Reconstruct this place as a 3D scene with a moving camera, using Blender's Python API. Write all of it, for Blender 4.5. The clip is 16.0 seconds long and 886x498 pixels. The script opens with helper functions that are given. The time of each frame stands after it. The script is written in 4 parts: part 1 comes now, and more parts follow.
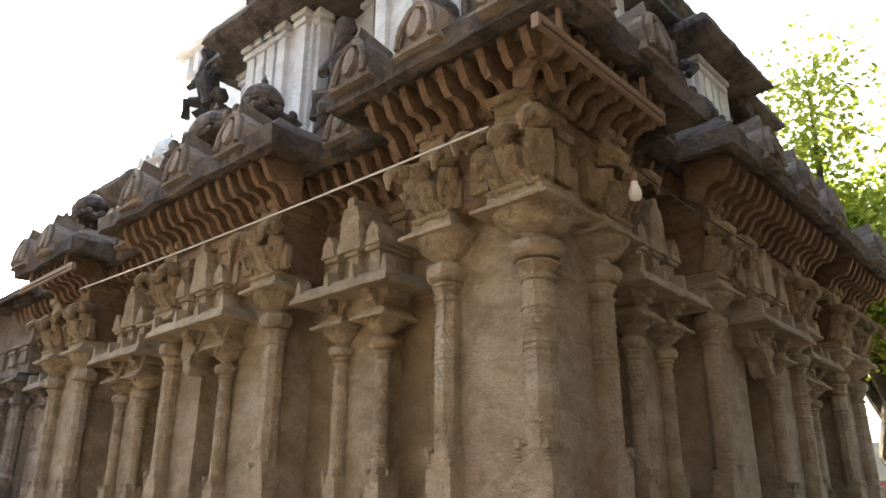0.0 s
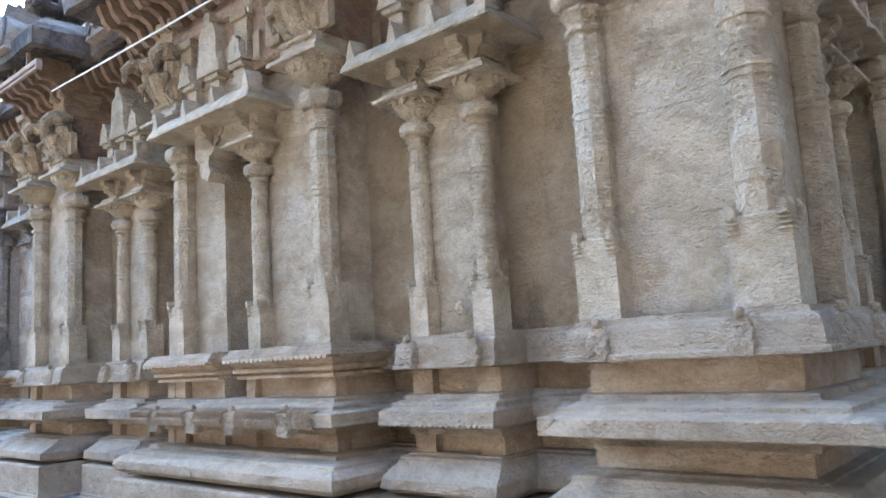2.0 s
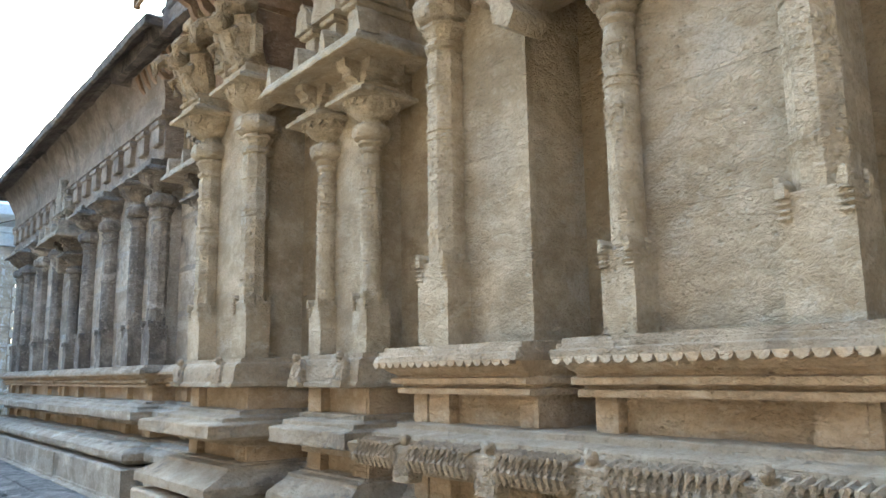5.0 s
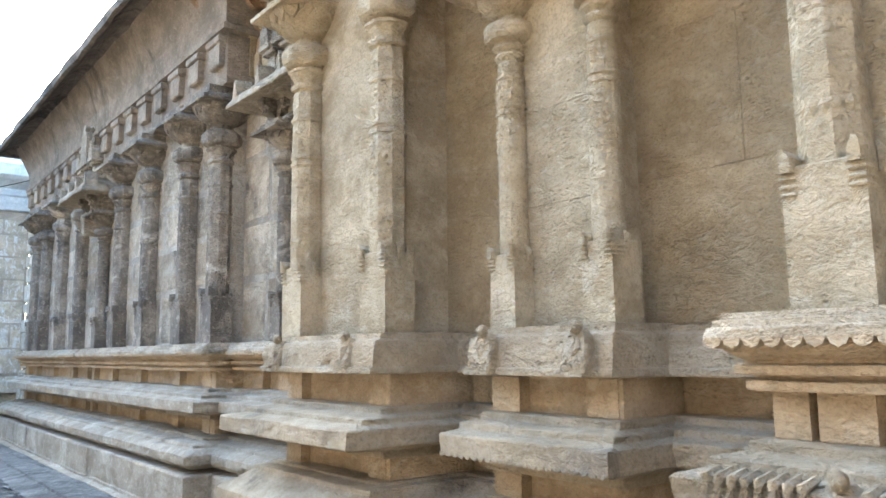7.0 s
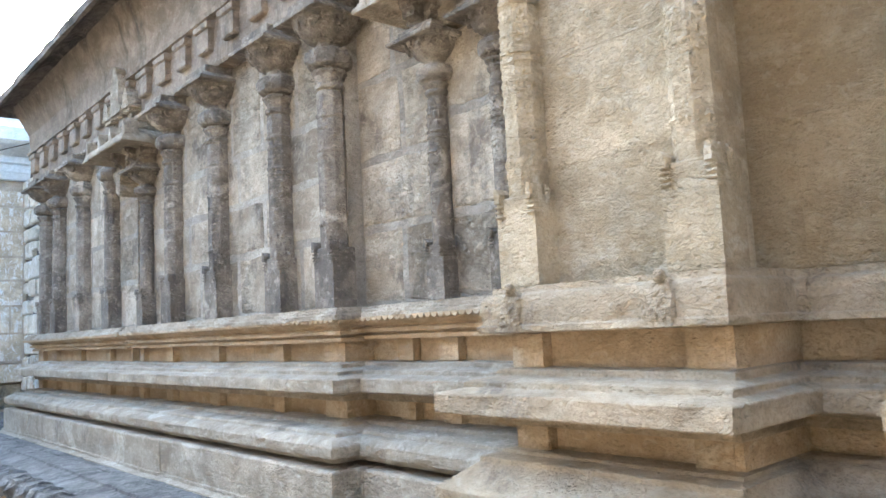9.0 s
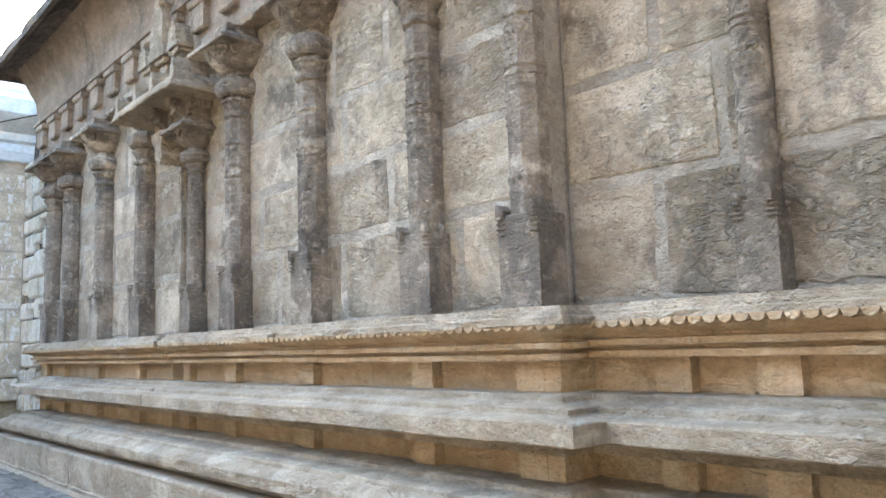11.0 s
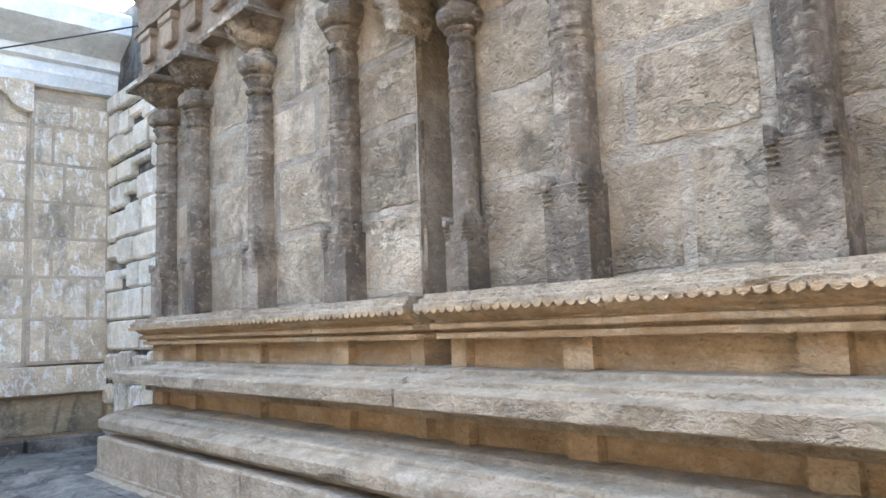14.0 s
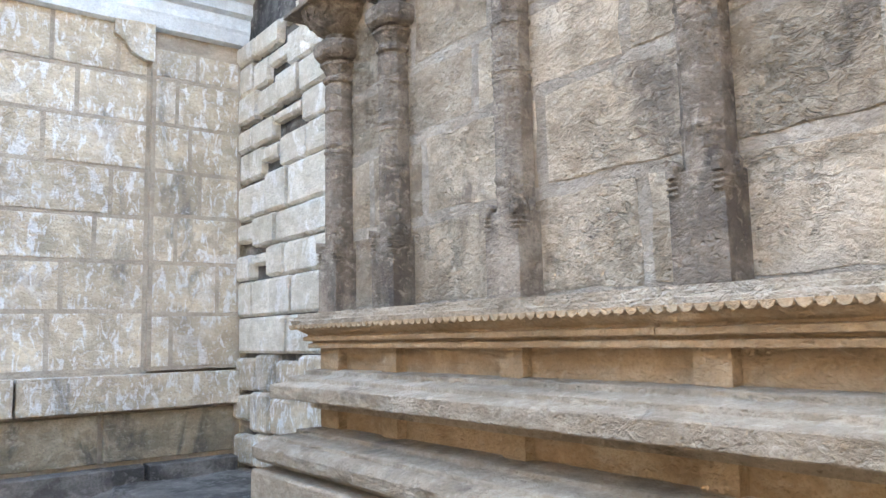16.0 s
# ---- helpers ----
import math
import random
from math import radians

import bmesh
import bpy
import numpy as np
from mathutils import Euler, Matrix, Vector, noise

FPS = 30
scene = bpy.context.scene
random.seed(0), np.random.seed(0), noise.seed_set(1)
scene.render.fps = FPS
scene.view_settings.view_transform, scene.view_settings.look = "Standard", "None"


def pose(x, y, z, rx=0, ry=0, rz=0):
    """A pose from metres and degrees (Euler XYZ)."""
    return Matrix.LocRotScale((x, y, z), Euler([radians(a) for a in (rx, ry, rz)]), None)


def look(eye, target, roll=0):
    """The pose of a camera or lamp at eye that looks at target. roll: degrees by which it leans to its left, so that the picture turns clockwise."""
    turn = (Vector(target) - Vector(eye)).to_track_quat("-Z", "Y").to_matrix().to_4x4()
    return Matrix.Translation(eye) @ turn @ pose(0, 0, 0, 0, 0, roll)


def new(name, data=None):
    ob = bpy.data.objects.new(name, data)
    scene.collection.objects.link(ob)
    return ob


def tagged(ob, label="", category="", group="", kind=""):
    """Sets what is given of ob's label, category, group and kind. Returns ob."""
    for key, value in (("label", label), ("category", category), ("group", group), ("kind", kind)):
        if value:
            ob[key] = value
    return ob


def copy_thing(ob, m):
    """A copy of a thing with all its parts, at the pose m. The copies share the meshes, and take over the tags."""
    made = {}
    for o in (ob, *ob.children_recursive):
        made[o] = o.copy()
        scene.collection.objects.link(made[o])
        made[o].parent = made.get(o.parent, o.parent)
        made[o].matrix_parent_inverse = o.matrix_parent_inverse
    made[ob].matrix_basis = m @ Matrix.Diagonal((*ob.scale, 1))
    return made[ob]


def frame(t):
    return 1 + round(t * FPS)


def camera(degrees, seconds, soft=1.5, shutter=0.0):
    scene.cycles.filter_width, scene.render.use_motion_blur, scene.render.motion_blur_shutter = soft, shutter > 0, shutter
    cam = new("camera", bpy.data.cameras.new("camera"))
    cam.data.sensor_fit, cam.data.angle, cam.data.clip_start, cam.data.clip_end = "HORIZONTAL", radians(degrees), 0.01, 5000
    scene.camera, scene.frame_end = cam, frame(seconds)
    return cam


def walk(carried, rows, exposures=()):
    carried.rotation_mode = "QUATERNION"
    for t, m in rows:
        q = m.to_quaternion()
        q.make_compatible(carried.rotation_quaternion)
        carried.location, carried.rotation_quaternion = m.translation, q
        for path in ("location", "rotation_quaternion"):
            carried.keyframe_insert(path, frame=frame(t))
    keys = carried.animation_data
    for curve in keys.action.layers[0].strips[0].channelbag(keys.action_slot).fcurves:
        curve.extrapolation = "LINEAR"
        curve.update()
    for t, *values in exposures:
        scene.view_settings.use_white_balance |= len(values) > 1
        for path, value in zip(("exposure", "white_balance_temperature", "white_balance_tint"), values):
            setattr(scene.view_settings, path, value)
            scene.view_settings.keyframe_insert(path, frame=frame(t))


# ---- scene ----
cam = camera(60.4, 16.0)
METRES, EYE, TILT, LEAN, TURN = 12.0, 1.5, -0.6, -0.67, 42.2
ROWS = [
    (0.0, 0.0, 0.0, 0.0, 0.14, 20.61, 0.38),
    (0.5, -0.0159, 0.012, -0.0016, 2.48, 12.19, 0.9),
    (1.0, -0.0268, 0.0371, -0.0038, 5.72, 9.94, 2.89),
    (1.5, -0.0387, 0.0671, -0.005, 2.51, 8.95, 3.3),
    (2.0, -0.0542, 0.1009, -0.0018, -0.8, 8.51, 3.96),
    (2.5, -0.0623, 0.1359, -0.0012, 0.71, 8.9, 3.58),
    (3.0, -0.076, 0.1644, -0.001, 5.79, 10.07, 1.57),
    (3.5, -0.0972, 0.1897, 0.0017, 5.99, 8.74, 2.51),
    (4.0, -0.1118, 0.2182, -0.0009, 8.48, 10.71, 2.66),
    (6.5, -0.2084, 0.343, 0.0033, 8.51, 9.26, 0.34),
    (7.0, -0.2268, 0.3609, 0.0039, 9.09, 8.53, 1.22),
    (7.5, -0.2513, 0.37, 0.0034, 8.66, 8.85, 2.14),
    (8.0, -0.2761, 0.3756, 0.0042, 8.75, 5.89, 2.52),
    (8.5, -0.2984, 0.3935, 0.0018, 6.97, 6.27, 3.57),
    (11.0, -0.4044, 0.5191, 0.0056, 5.7, 7.74, 2.5),
    (11.5, -0.4179, 0.5453, 0.0053, 9.07, 10.36, 1.51),
    (12.0, -0.4336, 0.5661, 0.0053, 10.15, 8.02, 0.21),
    (12.5, -0.4592, 0.5815, 0.0075, 8.97, 9.29, 1.87),
    (13.0, -0.4829, 0.6021, 0.0063, 10.81, 8.91, 1.41),
    (13.5, -0.5059, 0.621, 0.0056, 12.15, 7.96, 1.61),
    (14.0, -0.5361, 0.6378, 0.0061, 6.53, 6.74, 2.51),
    (14.5, -0.5589, 0.6607, 0.0054, 7.86, 7.72, 3.4),
    (15.0, -0.5801, 0.6864, 0.0069, 10.31, 7.2, 1.34),
    (15.5, -0.6057, 0.706, 0.0081, 9.36, 7.15, 1.63),
    (16.0, -0.6266, 0.7305, 0.0091, 11.07, 7.25, 1.8),
]
EXPO = [(0.0, 2.8, 6600, 4), (0.6, 3.12, 6500, 3), (1.5, 3.35, 5750, -1), (2.0, 3.9, 4650, 0), (2.4, 4.05, 4450, -1), (3.0, 3.98, 4000, -5), (3.5, 4.0, 4820, -5), (4.2, 3.9, 5300, -8), (6.5, 3.75, 5500, -5), (7.0, 4.27, 5550, -5), (7.5, 4.37, 5600, -4), (8.5, 4.36, 5650, -3), (11.0, 4.36, 6100, -2), (13.5, 4.37, 6450, 2), (14.5, 4.4, 6500, 2), (16.0, 4.52, 6850, 4)]
walk(cam, [(t, pose(0, 0, EYE, TILT, LEAN, TURN) @ pose(METRES * x, METRES * y, METRES * z, 90 + pitch, roll, yaw)) for t, x, y, z, yaw, pitch, roll in ROWS], EXPO)

# ---- world and sun ----
SUN_ELEV, SUN_AZ = 33.0, 64.0  # degrees above the horizon; from +y towards -x
world = bpy.data.worlds.new("world")
scene.world = world
world.use_nodes = True
wn = world.node_tree
sky = wn.nodes.new("ShaderNodeTexSky")
sky.sky_type = "NISHITA"
sky.sun_disc = False
sky.sun_elevation = radians(SUN_ELEV)
sky.sun_rotation = radians(-SUN_AZ)
sky.air_density, sky.dust_density = 1.0, 6.0
wn.nodes["Background"].inputs["Strength"].default_value = 0.15
wn.links.new(sky.outputs["Color"], wn.nodes["Background"].inputs["Color"])
sun_from = Vector((-math.sin(radians(SUN_AZ)) * math.cos(radians(SUN_ELEV)), math.cos(radians(SUN_AZ)) * math.cos(radians(SUN_ELEV)), math.sin(radians(SUN_ELEV))))
sun = new("sun", bpy.data.lights.new("sun", "SUN"))
sun.data.energy, sun.data.angle, sun.data.color = 4.5, radians(0.6), (1.0, 0.93, 0.82)
sun.matrix_world = look(sun_from * 60, (0, 0, 0))


# ---- materials ----
class Nodes:
    def __init__(self, name):
        self.mat = bpy.data.materials.new(name)
        self.mat.use_nodes = True
        self.t = self.mat.node_tree
        self.bsdf = self.t.nodes["Principled BSDF"]
        self.pos = self.t.nodes.new("ShaderNodeNewGeometry").outputs["Position"]

    def add(self, kind, **values):
        n = self.t.nodes.new(kind)
        for k, v in values.items():
            n.inputs[k.replace("_", " ")].default_value = v
        return n

    def link(self, a, b):
        self.t.links.new(a, b)

    def place(self, sx=1.0, sy=1.0, sz=1.0, shift=0.0):
        m = self.add("ShaderNodeMapping")
        m.inputs["Scale"].default_value = (sx, sy, sz)
        m.inputs["Location"].default_value = (shift, shift * 0.7, shift * 1.3)
        self.link(self.pos, m.inputs["Vector"])
        return m.outputs["Vector"]

    def noise(self, scale, detail=5.0, rough=0.6, at=None, distort=0.0):
        n = self.add("ShaderNodeTexNoise", Scale=scale, Detail=detail, Roughness=rough, Distortion=distort)
        self.link(at or self.pos, n.inputs["Vector"])
        return n.outputs["Fac"]

    def ramp(self, fac, lo, hi, a=0.0, b=1.0):
        n = self.add("ShaderNodeMapRange")
        n.clamp = True
        n.inputs["From Min"].default_value, n.inputs["From Max"].default_value = lo, hi
        n.inputs["To Min"].default_value, n.inputs["To Max"].default_value = a, b
        self.link(fac, n.inputs["Value"])
        return n.outputs["Result"]

    def mix(self, fac, a, b, mode="MIX"):
        n = self.t.nodes.new("ShaderNodeMix")
        n.data_type, n.blend_type = "RGBA", mode
        for socket, v in ((n.inputs[0], fac), (n.inputs[6], a), (n.inputs[7], b)):
            if isinstance(v, (int, float)):
                socket.default_value = v
            elif isinstance(v, tuple):
                socket.default_value = (*v, 1.0)
            else:
                self.link(v, socket)
        return n.outputs[2]

    def math(self, op, a, b):
        n = self.t.nodes.new("ShaderNodeMath")
        n.operation = op
        for socket, v in zip(n.inputs, (a, b)):
            if isinstance(v, (int, float)):
                socket.default_value = v
            else:
                self.link(v, socket)
        return n.outputs[0]

    def finish(self, colour, height=None, strength=0.5, depth=0.02, rough=0.9, metal=0.0, spec=0.3):
        if isinstance(colour, tuple):
            self.bsdf.inputs["Base Color"].default_value = (*colour, 1)
        else:
            self.link(colour, self.bsdf.inputs["Base Color"])
        self.bsdf.inputs["Roughness"].default_value = rough
        self.bsdf.inputs["Metallic"].default_value = metal
        self.bsdf.inputs["Specular IOR Level"].default_value = spec
        if height is not None:
            b = self.add("ShaderNodeBump", Strength=strength, Distance=depth)
            self.link(height, b.inputs["Height"])
            self.link(b.outputs["Normal"], self.bsdf.inputs["Normal"])
        return self.mat


def stone(name, a, b, dark=(0.06, 0.055, 0.05), dark_lo=0.6, pale=(0.5, 0.46, 0.4), pale_lo=0.65, chisel=0.0, bump=0.6, shift=0.0, streak=0.4, lime_at=(2.1, 0.8, 1.3), tones=(0.93, 1.06), soot_at=(1.7, 0.6), top_pale=0.18):
    """Weathered stone: two tones, dark stains running down, pale lime patches, grain, darkened pits and tool marks,
    paler upward faces.
    """
    n = Nodes(name)
    info = n.t.nodes.new("ShaderNodeObjectInfo")
    mid = n.noise(4.5, 8, 0.65, n.place(1, 1, 1.3, shift), 0.4)
    grain = n.noise(95, 5, 0.75, n.place(1, 1, 1, shift))
    col = n.mix(n.ramp(mid, 0.40, 0.60), tuple(v * 0.86 for v in a), b)
    blot = n.noise(2.8, 7, 0.66, n.place(1.0, 1.0, 1.1, shift + 21.0), 0.9)
    col = n.mix(n.ramp(blot, 0.53, 0.61, 0.0, 0.26), col, tuple(v * 0.6 for v in a))
    col = n.mix(n.ramp(blot, 0.46, 0.37, 0.0, 0.4), col, pale)
    lime = n.noise(lime_at[0], 8, 0.66, n.place(lime_at[1], lime_at[1], lime_at[2], shift + 4.0), 0.7)
    tint = n.noise(0.9, 4, 0.55, n.place(1, 1, 1.2, shift + 13.0), 0.3)
    col = n.mix(n.ramp(tint, 0.3, 0.7, 0.0, 0.5), col, tuple(v * 0.72 for v in a))
    col = n.mix(n.ramp(lime, pale_lo, pale_lo + 0.06, 0, 0.7), col, pale)
    soot = n.noise(soot_at[0], 9, 0.68, n.place(1.3, 1.3, streak, shift + 9.0), soot_at[1])
    col = n.mix(n.ramp(soot, dark_lo, dark_lo + 0.09, 0, 0.82), col, dark)
    tone = n.ramp(info.outputs["Random"], 0, 1, *tones)
    grey = n.add("ShaderNodeCombineColor")
    for k in range(3):
        n.link(tone, grey.inputs[k])
    col = n.mix(1.0, col, grey.outputs[0], "MULTIPLY")
    # shading of tool marks and pits put into the colour, then grain tones
    turned_place = n.add("ShaderNodeMapping")
    turned_place.inputs["Rotation"].default_value = (0.12, 0.3, 0.0)
    turned_place.inputs["Scale"].default_value = (0.9, 0.9, 1.8)
    turned_place.inputs["Location"].default_value = (shift, shift, shift)
    n.link(n.pos, turned_place.inputs["Vector"])
    cut = n.noise(13, 5, 0.62, turned_place.outputs["Vector"], 0.45)
    stroke = n.ramp(n.math("ABSOLUTE", n.math("SUBTRACT", cut, 0.5), 0.0), 0.0, 0.055, 1.0, 0.0)
    worked = n.ramp(n.noise(3.1, 5, 0.6, n.place(1, 1, 1, shift + 5.0), 0.5), 0.42, 0.6)
    stroke = n.math("MULTIPLY", stroke, worked)
    pits = n.add("ShaderNodeTexVoronoi", Scale=38.0)
    pits.inputs["Randomness"].default_value = 1.0
    n.link(n.place(1, 1, 1.5, shift), pits.inputs["Vector"])
    hole = n.ramp(pits.outputs["Distance"], 0.12, 0.3, 1.0, 0.0)
    hole = n.math("MULTIPLY", hole, n.ramp(n.noise(5.0, 4, 0.6, n.place(1, 1, 1, shift + 8.0)), 0.46, 0.6))
    rough2 = n.noise(24, 6, 0.66, n.place(1, 1, 1.4, shift + 2.0), 0.6)
    deep = tuple(v * 0.42 for v in a)
    col = n.mix(n.math("MULTIPLY", stroke, min(0.42, 0.04 + 0.22 * chisel)), col, deep)
    col = n.mix(n.math("MULTIPLY", hole, min(0.5, 0.15 + 0.2 * chisel)), col, deep)
    col = n.mix(n.ramp(grain, 0.5, 0.64, 0.0, 0.46), col, tuple(v * 0.5 for v in a))
    col = n.mix(n.ramp(rough2, 0.53, 0.66, 0.0, 0.34), col, tuple(v * 0.5 for v in b))
    col = n.mix(n.ramp(rough2, 0.46, 0.34, 0.0, 0.34), col, pale)
    # faces that turn upward are mixed towards a paler tone
    if top_pale:
        up = n.add("ShaderNodeSeparateXYZ")
        n.link(n.t.nodes["Geometry"].outputs["Normal"], up.inputs[0])
        upward = n.math("MULTIPLY", n.ramp(up.outputs[2], 0.25, 0.8), n.ramp(rough2, 0.3, 0.6, top_pale, top_pale * 0.4))
        col = n.mix(upward, col, tuple(0.5 * (v + w) for v, w in zip(pale, (0.5, 0.47, 0.43))))
    h = n.math("ADD", n.math("MULTIPLY", grain, 0.4), n.math("ADD", n.math("MULTIPLY", mid, 0.8), n.math("MULTIPLY", rough2, 1.25)))
    h = n.math("SUBTRACT", h, n.math("ADD", n.math("MULTIPLY", hole, 0.35), n.math("MULTIPLY", stroke, 0.12 + 0.3 * chisel)))
    return n.finish(col, h, min(1.0, bump * 1.4), 0.03, 0.92, 0, 0.2)


SAND = stone("tan_sandstone", (0.44, 0.35, 0.23), (0.6, 0.5, 0.36), pale=(0.54, 0.48, 0.385), dark=(0.22, 0.175, 0.125), dark_lo=0.64, pale_lo=0.58, chisel=0.45, bump=0.65)
RECESS = stone("ochre_sandstone", (0.42, 0.315, 0.19), (0.5, 0.395, 0.255), pale=(0.5, 0.42, 0.31), dark=(0.2, 0.15, 0.095), dark_lo=0.6, chisel=0.4, bump=0.7, shift=3.0)
BASE = stone("dusty_base_stone", (0.4, 0.315, 0.215), (0.51, 0.415, 0.3), pale=(0.48, 0.415, 0.325), dark=(0.17, 0.14, 0.11), dark_lo=0.58, pale_lo=0.6, chisel=0.35, bump=0.7, shift=7.0, streak=1.0)
CLEAN = stone("orange_moulding_stone", (0.46, 0.335, 0.21), (0.56, 0.43, 0.29), pale=(0.56, 0.48, 0.37), dark=(0.24, 0.18, 0.12), dark_lo=0.6, pale_lo=0.57, chisel=0.3, shift=11.0)
GREY = stone("grey_weathered_stone", (0.42, 0.345, 0.258), (0.6, 0.515, 0.405), pale=(0.62, 0.55, 0.45), dark=(0.14, 0.12, 0.105), dark_lo=0.55, pale_lo=0.55, chisel=1.6, bump=1.0, shift=15.0, streak=0.95, tones=(0.72, 1.16), soot_at=(2.2, 0.25))
PATINA = stone("blackened_pilaster_stone", (0.235, 0.2, 0.165), (0.37, 0.32, 0.265), pale=(0.6, 0.53, 0.44), dark=(0.11, 0.095, 0.085), dark_lo=0.51, pale_lo=0.57, chisel=0.5, bump=0.8, shift=16.0, streak=0.8, tones=(0.78, 1.15), soot_at=(2.4, 0.15))
SLAB = stone("grey_dusty_slab_stone", (0.39, 0.325, 0.245), (0.51, 0.44, 0.35), pale=(0.6, 0.54, 0.45), dark=(0.18, 0.155, 0.13), dark_lo=0.58, pale_lo=0.57, chisel=0.8, bump=0.8, shift=8.5, streak=1.0, tones=(0.88, 1.08))
BEDDING = stone("grey_lime_bedding", (0.37, 0.325, 0.27), (0.48, 0.43, 0.365), pale=(0.58, 0.53, 0.46), dark=(0.17, 0.15, 0.13), pale_lo=0.58, chisel=0.6, shift=17.0)
MORTAR = stone("lime_mortar", (0.45, 0.39, 0.315), (0.56, 0.495, 0.405), dark=(0.2, 0.17, 0.14), pale=(0.62, 0.56, 0.47), shift=19.0)
MOSS = stone("blackened_roof_stone", (0.13, 0.11, 0.1), (0.24, 0.2, 0.165), dark=(0.035, 0.035, 0.035), dark_lo=0.5, pale=(0.3, 0.24, 0.18), pale_lo=0.64, bump=0.9, shift=23.0)
FRIEZE = stone("brown_frieze_stone", (0.25, 0.2, 0.155), (0.36, 0.295, 0.235), dark=(0.1, 0.085, 0.07), dark_lo=0.55, pale=(0.42, 0.36, 0.29), shift=29.0)
# under-eave stone: warm ground bounce and shade put into the colour
SOFFIT = stone("bounce_tinted_soffit_stone", (0.27, 0.175, 0.11), (0.37, 0.26, 0.175), dark=(0.11, 0.08, 0.06), pale=(0.4, 0.33, 0.25), dark_lo=0.58, shift=27.0)
LEDGE = stone("dark_ledge_stone", (0.13, 0.125, 0.12), (0.26, 0.25, 0.235), dark=(0.04, 0.04, 0.042), dark_lo=0.5, pale=(0.38, 0.37, 0.35), pale_lo=0.6, bump=0.9, shift=31.0)
FLUTE = stone("brown_fluted_stone", (0.3, 0.2, 0.11), (0.4, 0.29, 0.18), shift=35.0)
ASHLAR = stone("washed_ashlar", (0.55, 0.48, 0.37), (0.75, 0.67, 0.52), pale=(0.84, 0.88, 0.92), pale_lo=0.53, dark=(0.16, 0.17, 0.17), dark_lo=0.56, chisel=0.6, shift=39.0, streak=0.5, lime_at=(17.0, 1.3, 0.6), tones=(0.82, 1.16))
STAINED = stone("stained_lower_ashlar", (0.27, 0.235, 0.17), (0.4, 0.35, 0.26), pale=(0.5, 0.47, 0.4), pale_lo=0.6, dark=(0.07, 0.07, 0.065), dark_lo=0.53, chisel=0.5, shift=40.0, streak=0.6)
# white limewash with the blue of skylight put into its colour
SKYLIT_WASH = stone("sky_tinted_limewash", (0.6, 0.68, 0.75), (0.7, 0.77, 0.82), dark=(0.3, 0.34, 0.33), dark_lo=0.63, pale=(0.8, 0.83, 0.85), bump=0.2, shift=44.0, streak=0.25)
WHITE = stone("limewashed_plaster", (0.68, 0.68, 0.66), (0.78, 0.78, 0.76), dark=(0.25, 0.26, 0.25), dark_lo=0.63, pale=(0.82, 0.82, 0.81), bump=0.2, shift=43.0, streak=0.25)
PALE = stone("pale_lime_block", (0.68, 0.64, 0.54), (0.8, 0.77, 0.69), pale=(0.86, 0.86, 0.85), pale_lo=0.54, dark=(0.25, 0.23, 0.2), dark_lo=0.62, shift=45.0, lime_at=(6.0, 1.0, 0.6))
GROUND = stone("dusty_courtyard", (0.155, 0.11, 0.068), (0.21, 0.15, 0.096), dark=(0.14, 0.1, 0.07), dark_lo=0.62, pale=(0.36, 0.3, 0.23), shift=47.0, streak=1.0)


def plain(name, colour, rough=0.6, metal=0.0, vary=0.15):
    n = Nodes(name)
    v = n.noise(14, 5)
    return n.finish(n.mix(n.ramp(v, 0.3, 0.7), tuple(c * (1 - vary) for c in colour), colour), n.noise(90, 3), 0.1, 0.004, rough, metal)


BARK = stone("tree_bark", (0.12, 0.09, 0.06), (0.2, 0.155, 0.11), shift=51.0)
WIRE = plain("white_cable", (0.6, 0.57, 0.5))
TUBE = plain("dusty_tube_fitting", (0.24, 0.165, 0.11), 0.7)
BULB = plain("milky_bulb", (0.82, 0.82, 0.78), 0.25, vary=0.03)
BLACK = plain("black_socket", (0.03, 0.03, 0.03))


def leaf_material(name, c1, c2):
    n = Nodes(name)
    info = n.t.nodes.new("ShaderNodeNewGeometry")
    n.mat.use_nodes = True
    col = n.mix(info.outputs["Random Per Island"], c1, c2)
    n.finish(col, None, rough=0.55)
    tr = n.t.nodes.new("ShaderNodeBsdfTranslucent")
    n.link(col, tr.inputs["Color"])
    mixn = n.t.nodes.new("ShaderNodeMixShader")
    mixn.inputs[0].default_value = 0.45
    n.link(n.bsdf.outputs[0], mixn.inputs[1])
    n.link(tr.outputs[0], mixn.inputs[2])
    n.link(mixn.outputs[0], n.t.nodes["Material Output"].inputs["Surface"])
    return n.mat


LEAF = leaf_material("tree_leaves", (0.22, 0.29, 0.04), (0.42, 0.44, 0.075))


# ---- mesh helpers ----
def mesh_of(bm, name, mat, smooth=False):
    bmesh.ops.recalc_face_normals(bm, faces=bm.faces)
    me = bpy.data.meshes.new(name)
    bm.to_mesh(me)
    bm.free()
    me.materials.append(mat)
    if smooth:
        for p in me.polygons:
            p.use_smooth = True
    return me


def part(name, bm, material, parent, label="", at=None, smooth=False):
    """One bmesh (or a ready mesh) as one mesh object under a thing or a part."""
    me = bm if isinstance(bm, bpy.types.Mesh) else mesh_of(bm, name, material, smooth)
    ob = new(name, me)
    ob.parent = parent
    if at is not None:
        ob.matrix_local = at if isinstance(at, Matrix) else Matrix.Translation(at)
    if label:
        tagged(ob, label)
    return ob


def thing(name, label, category, group="", kind="", at=None):
    ob = new(name)
    if at is not None:
        ob.matrix_world = at
    return tagged(ob, label, category, group, kind)


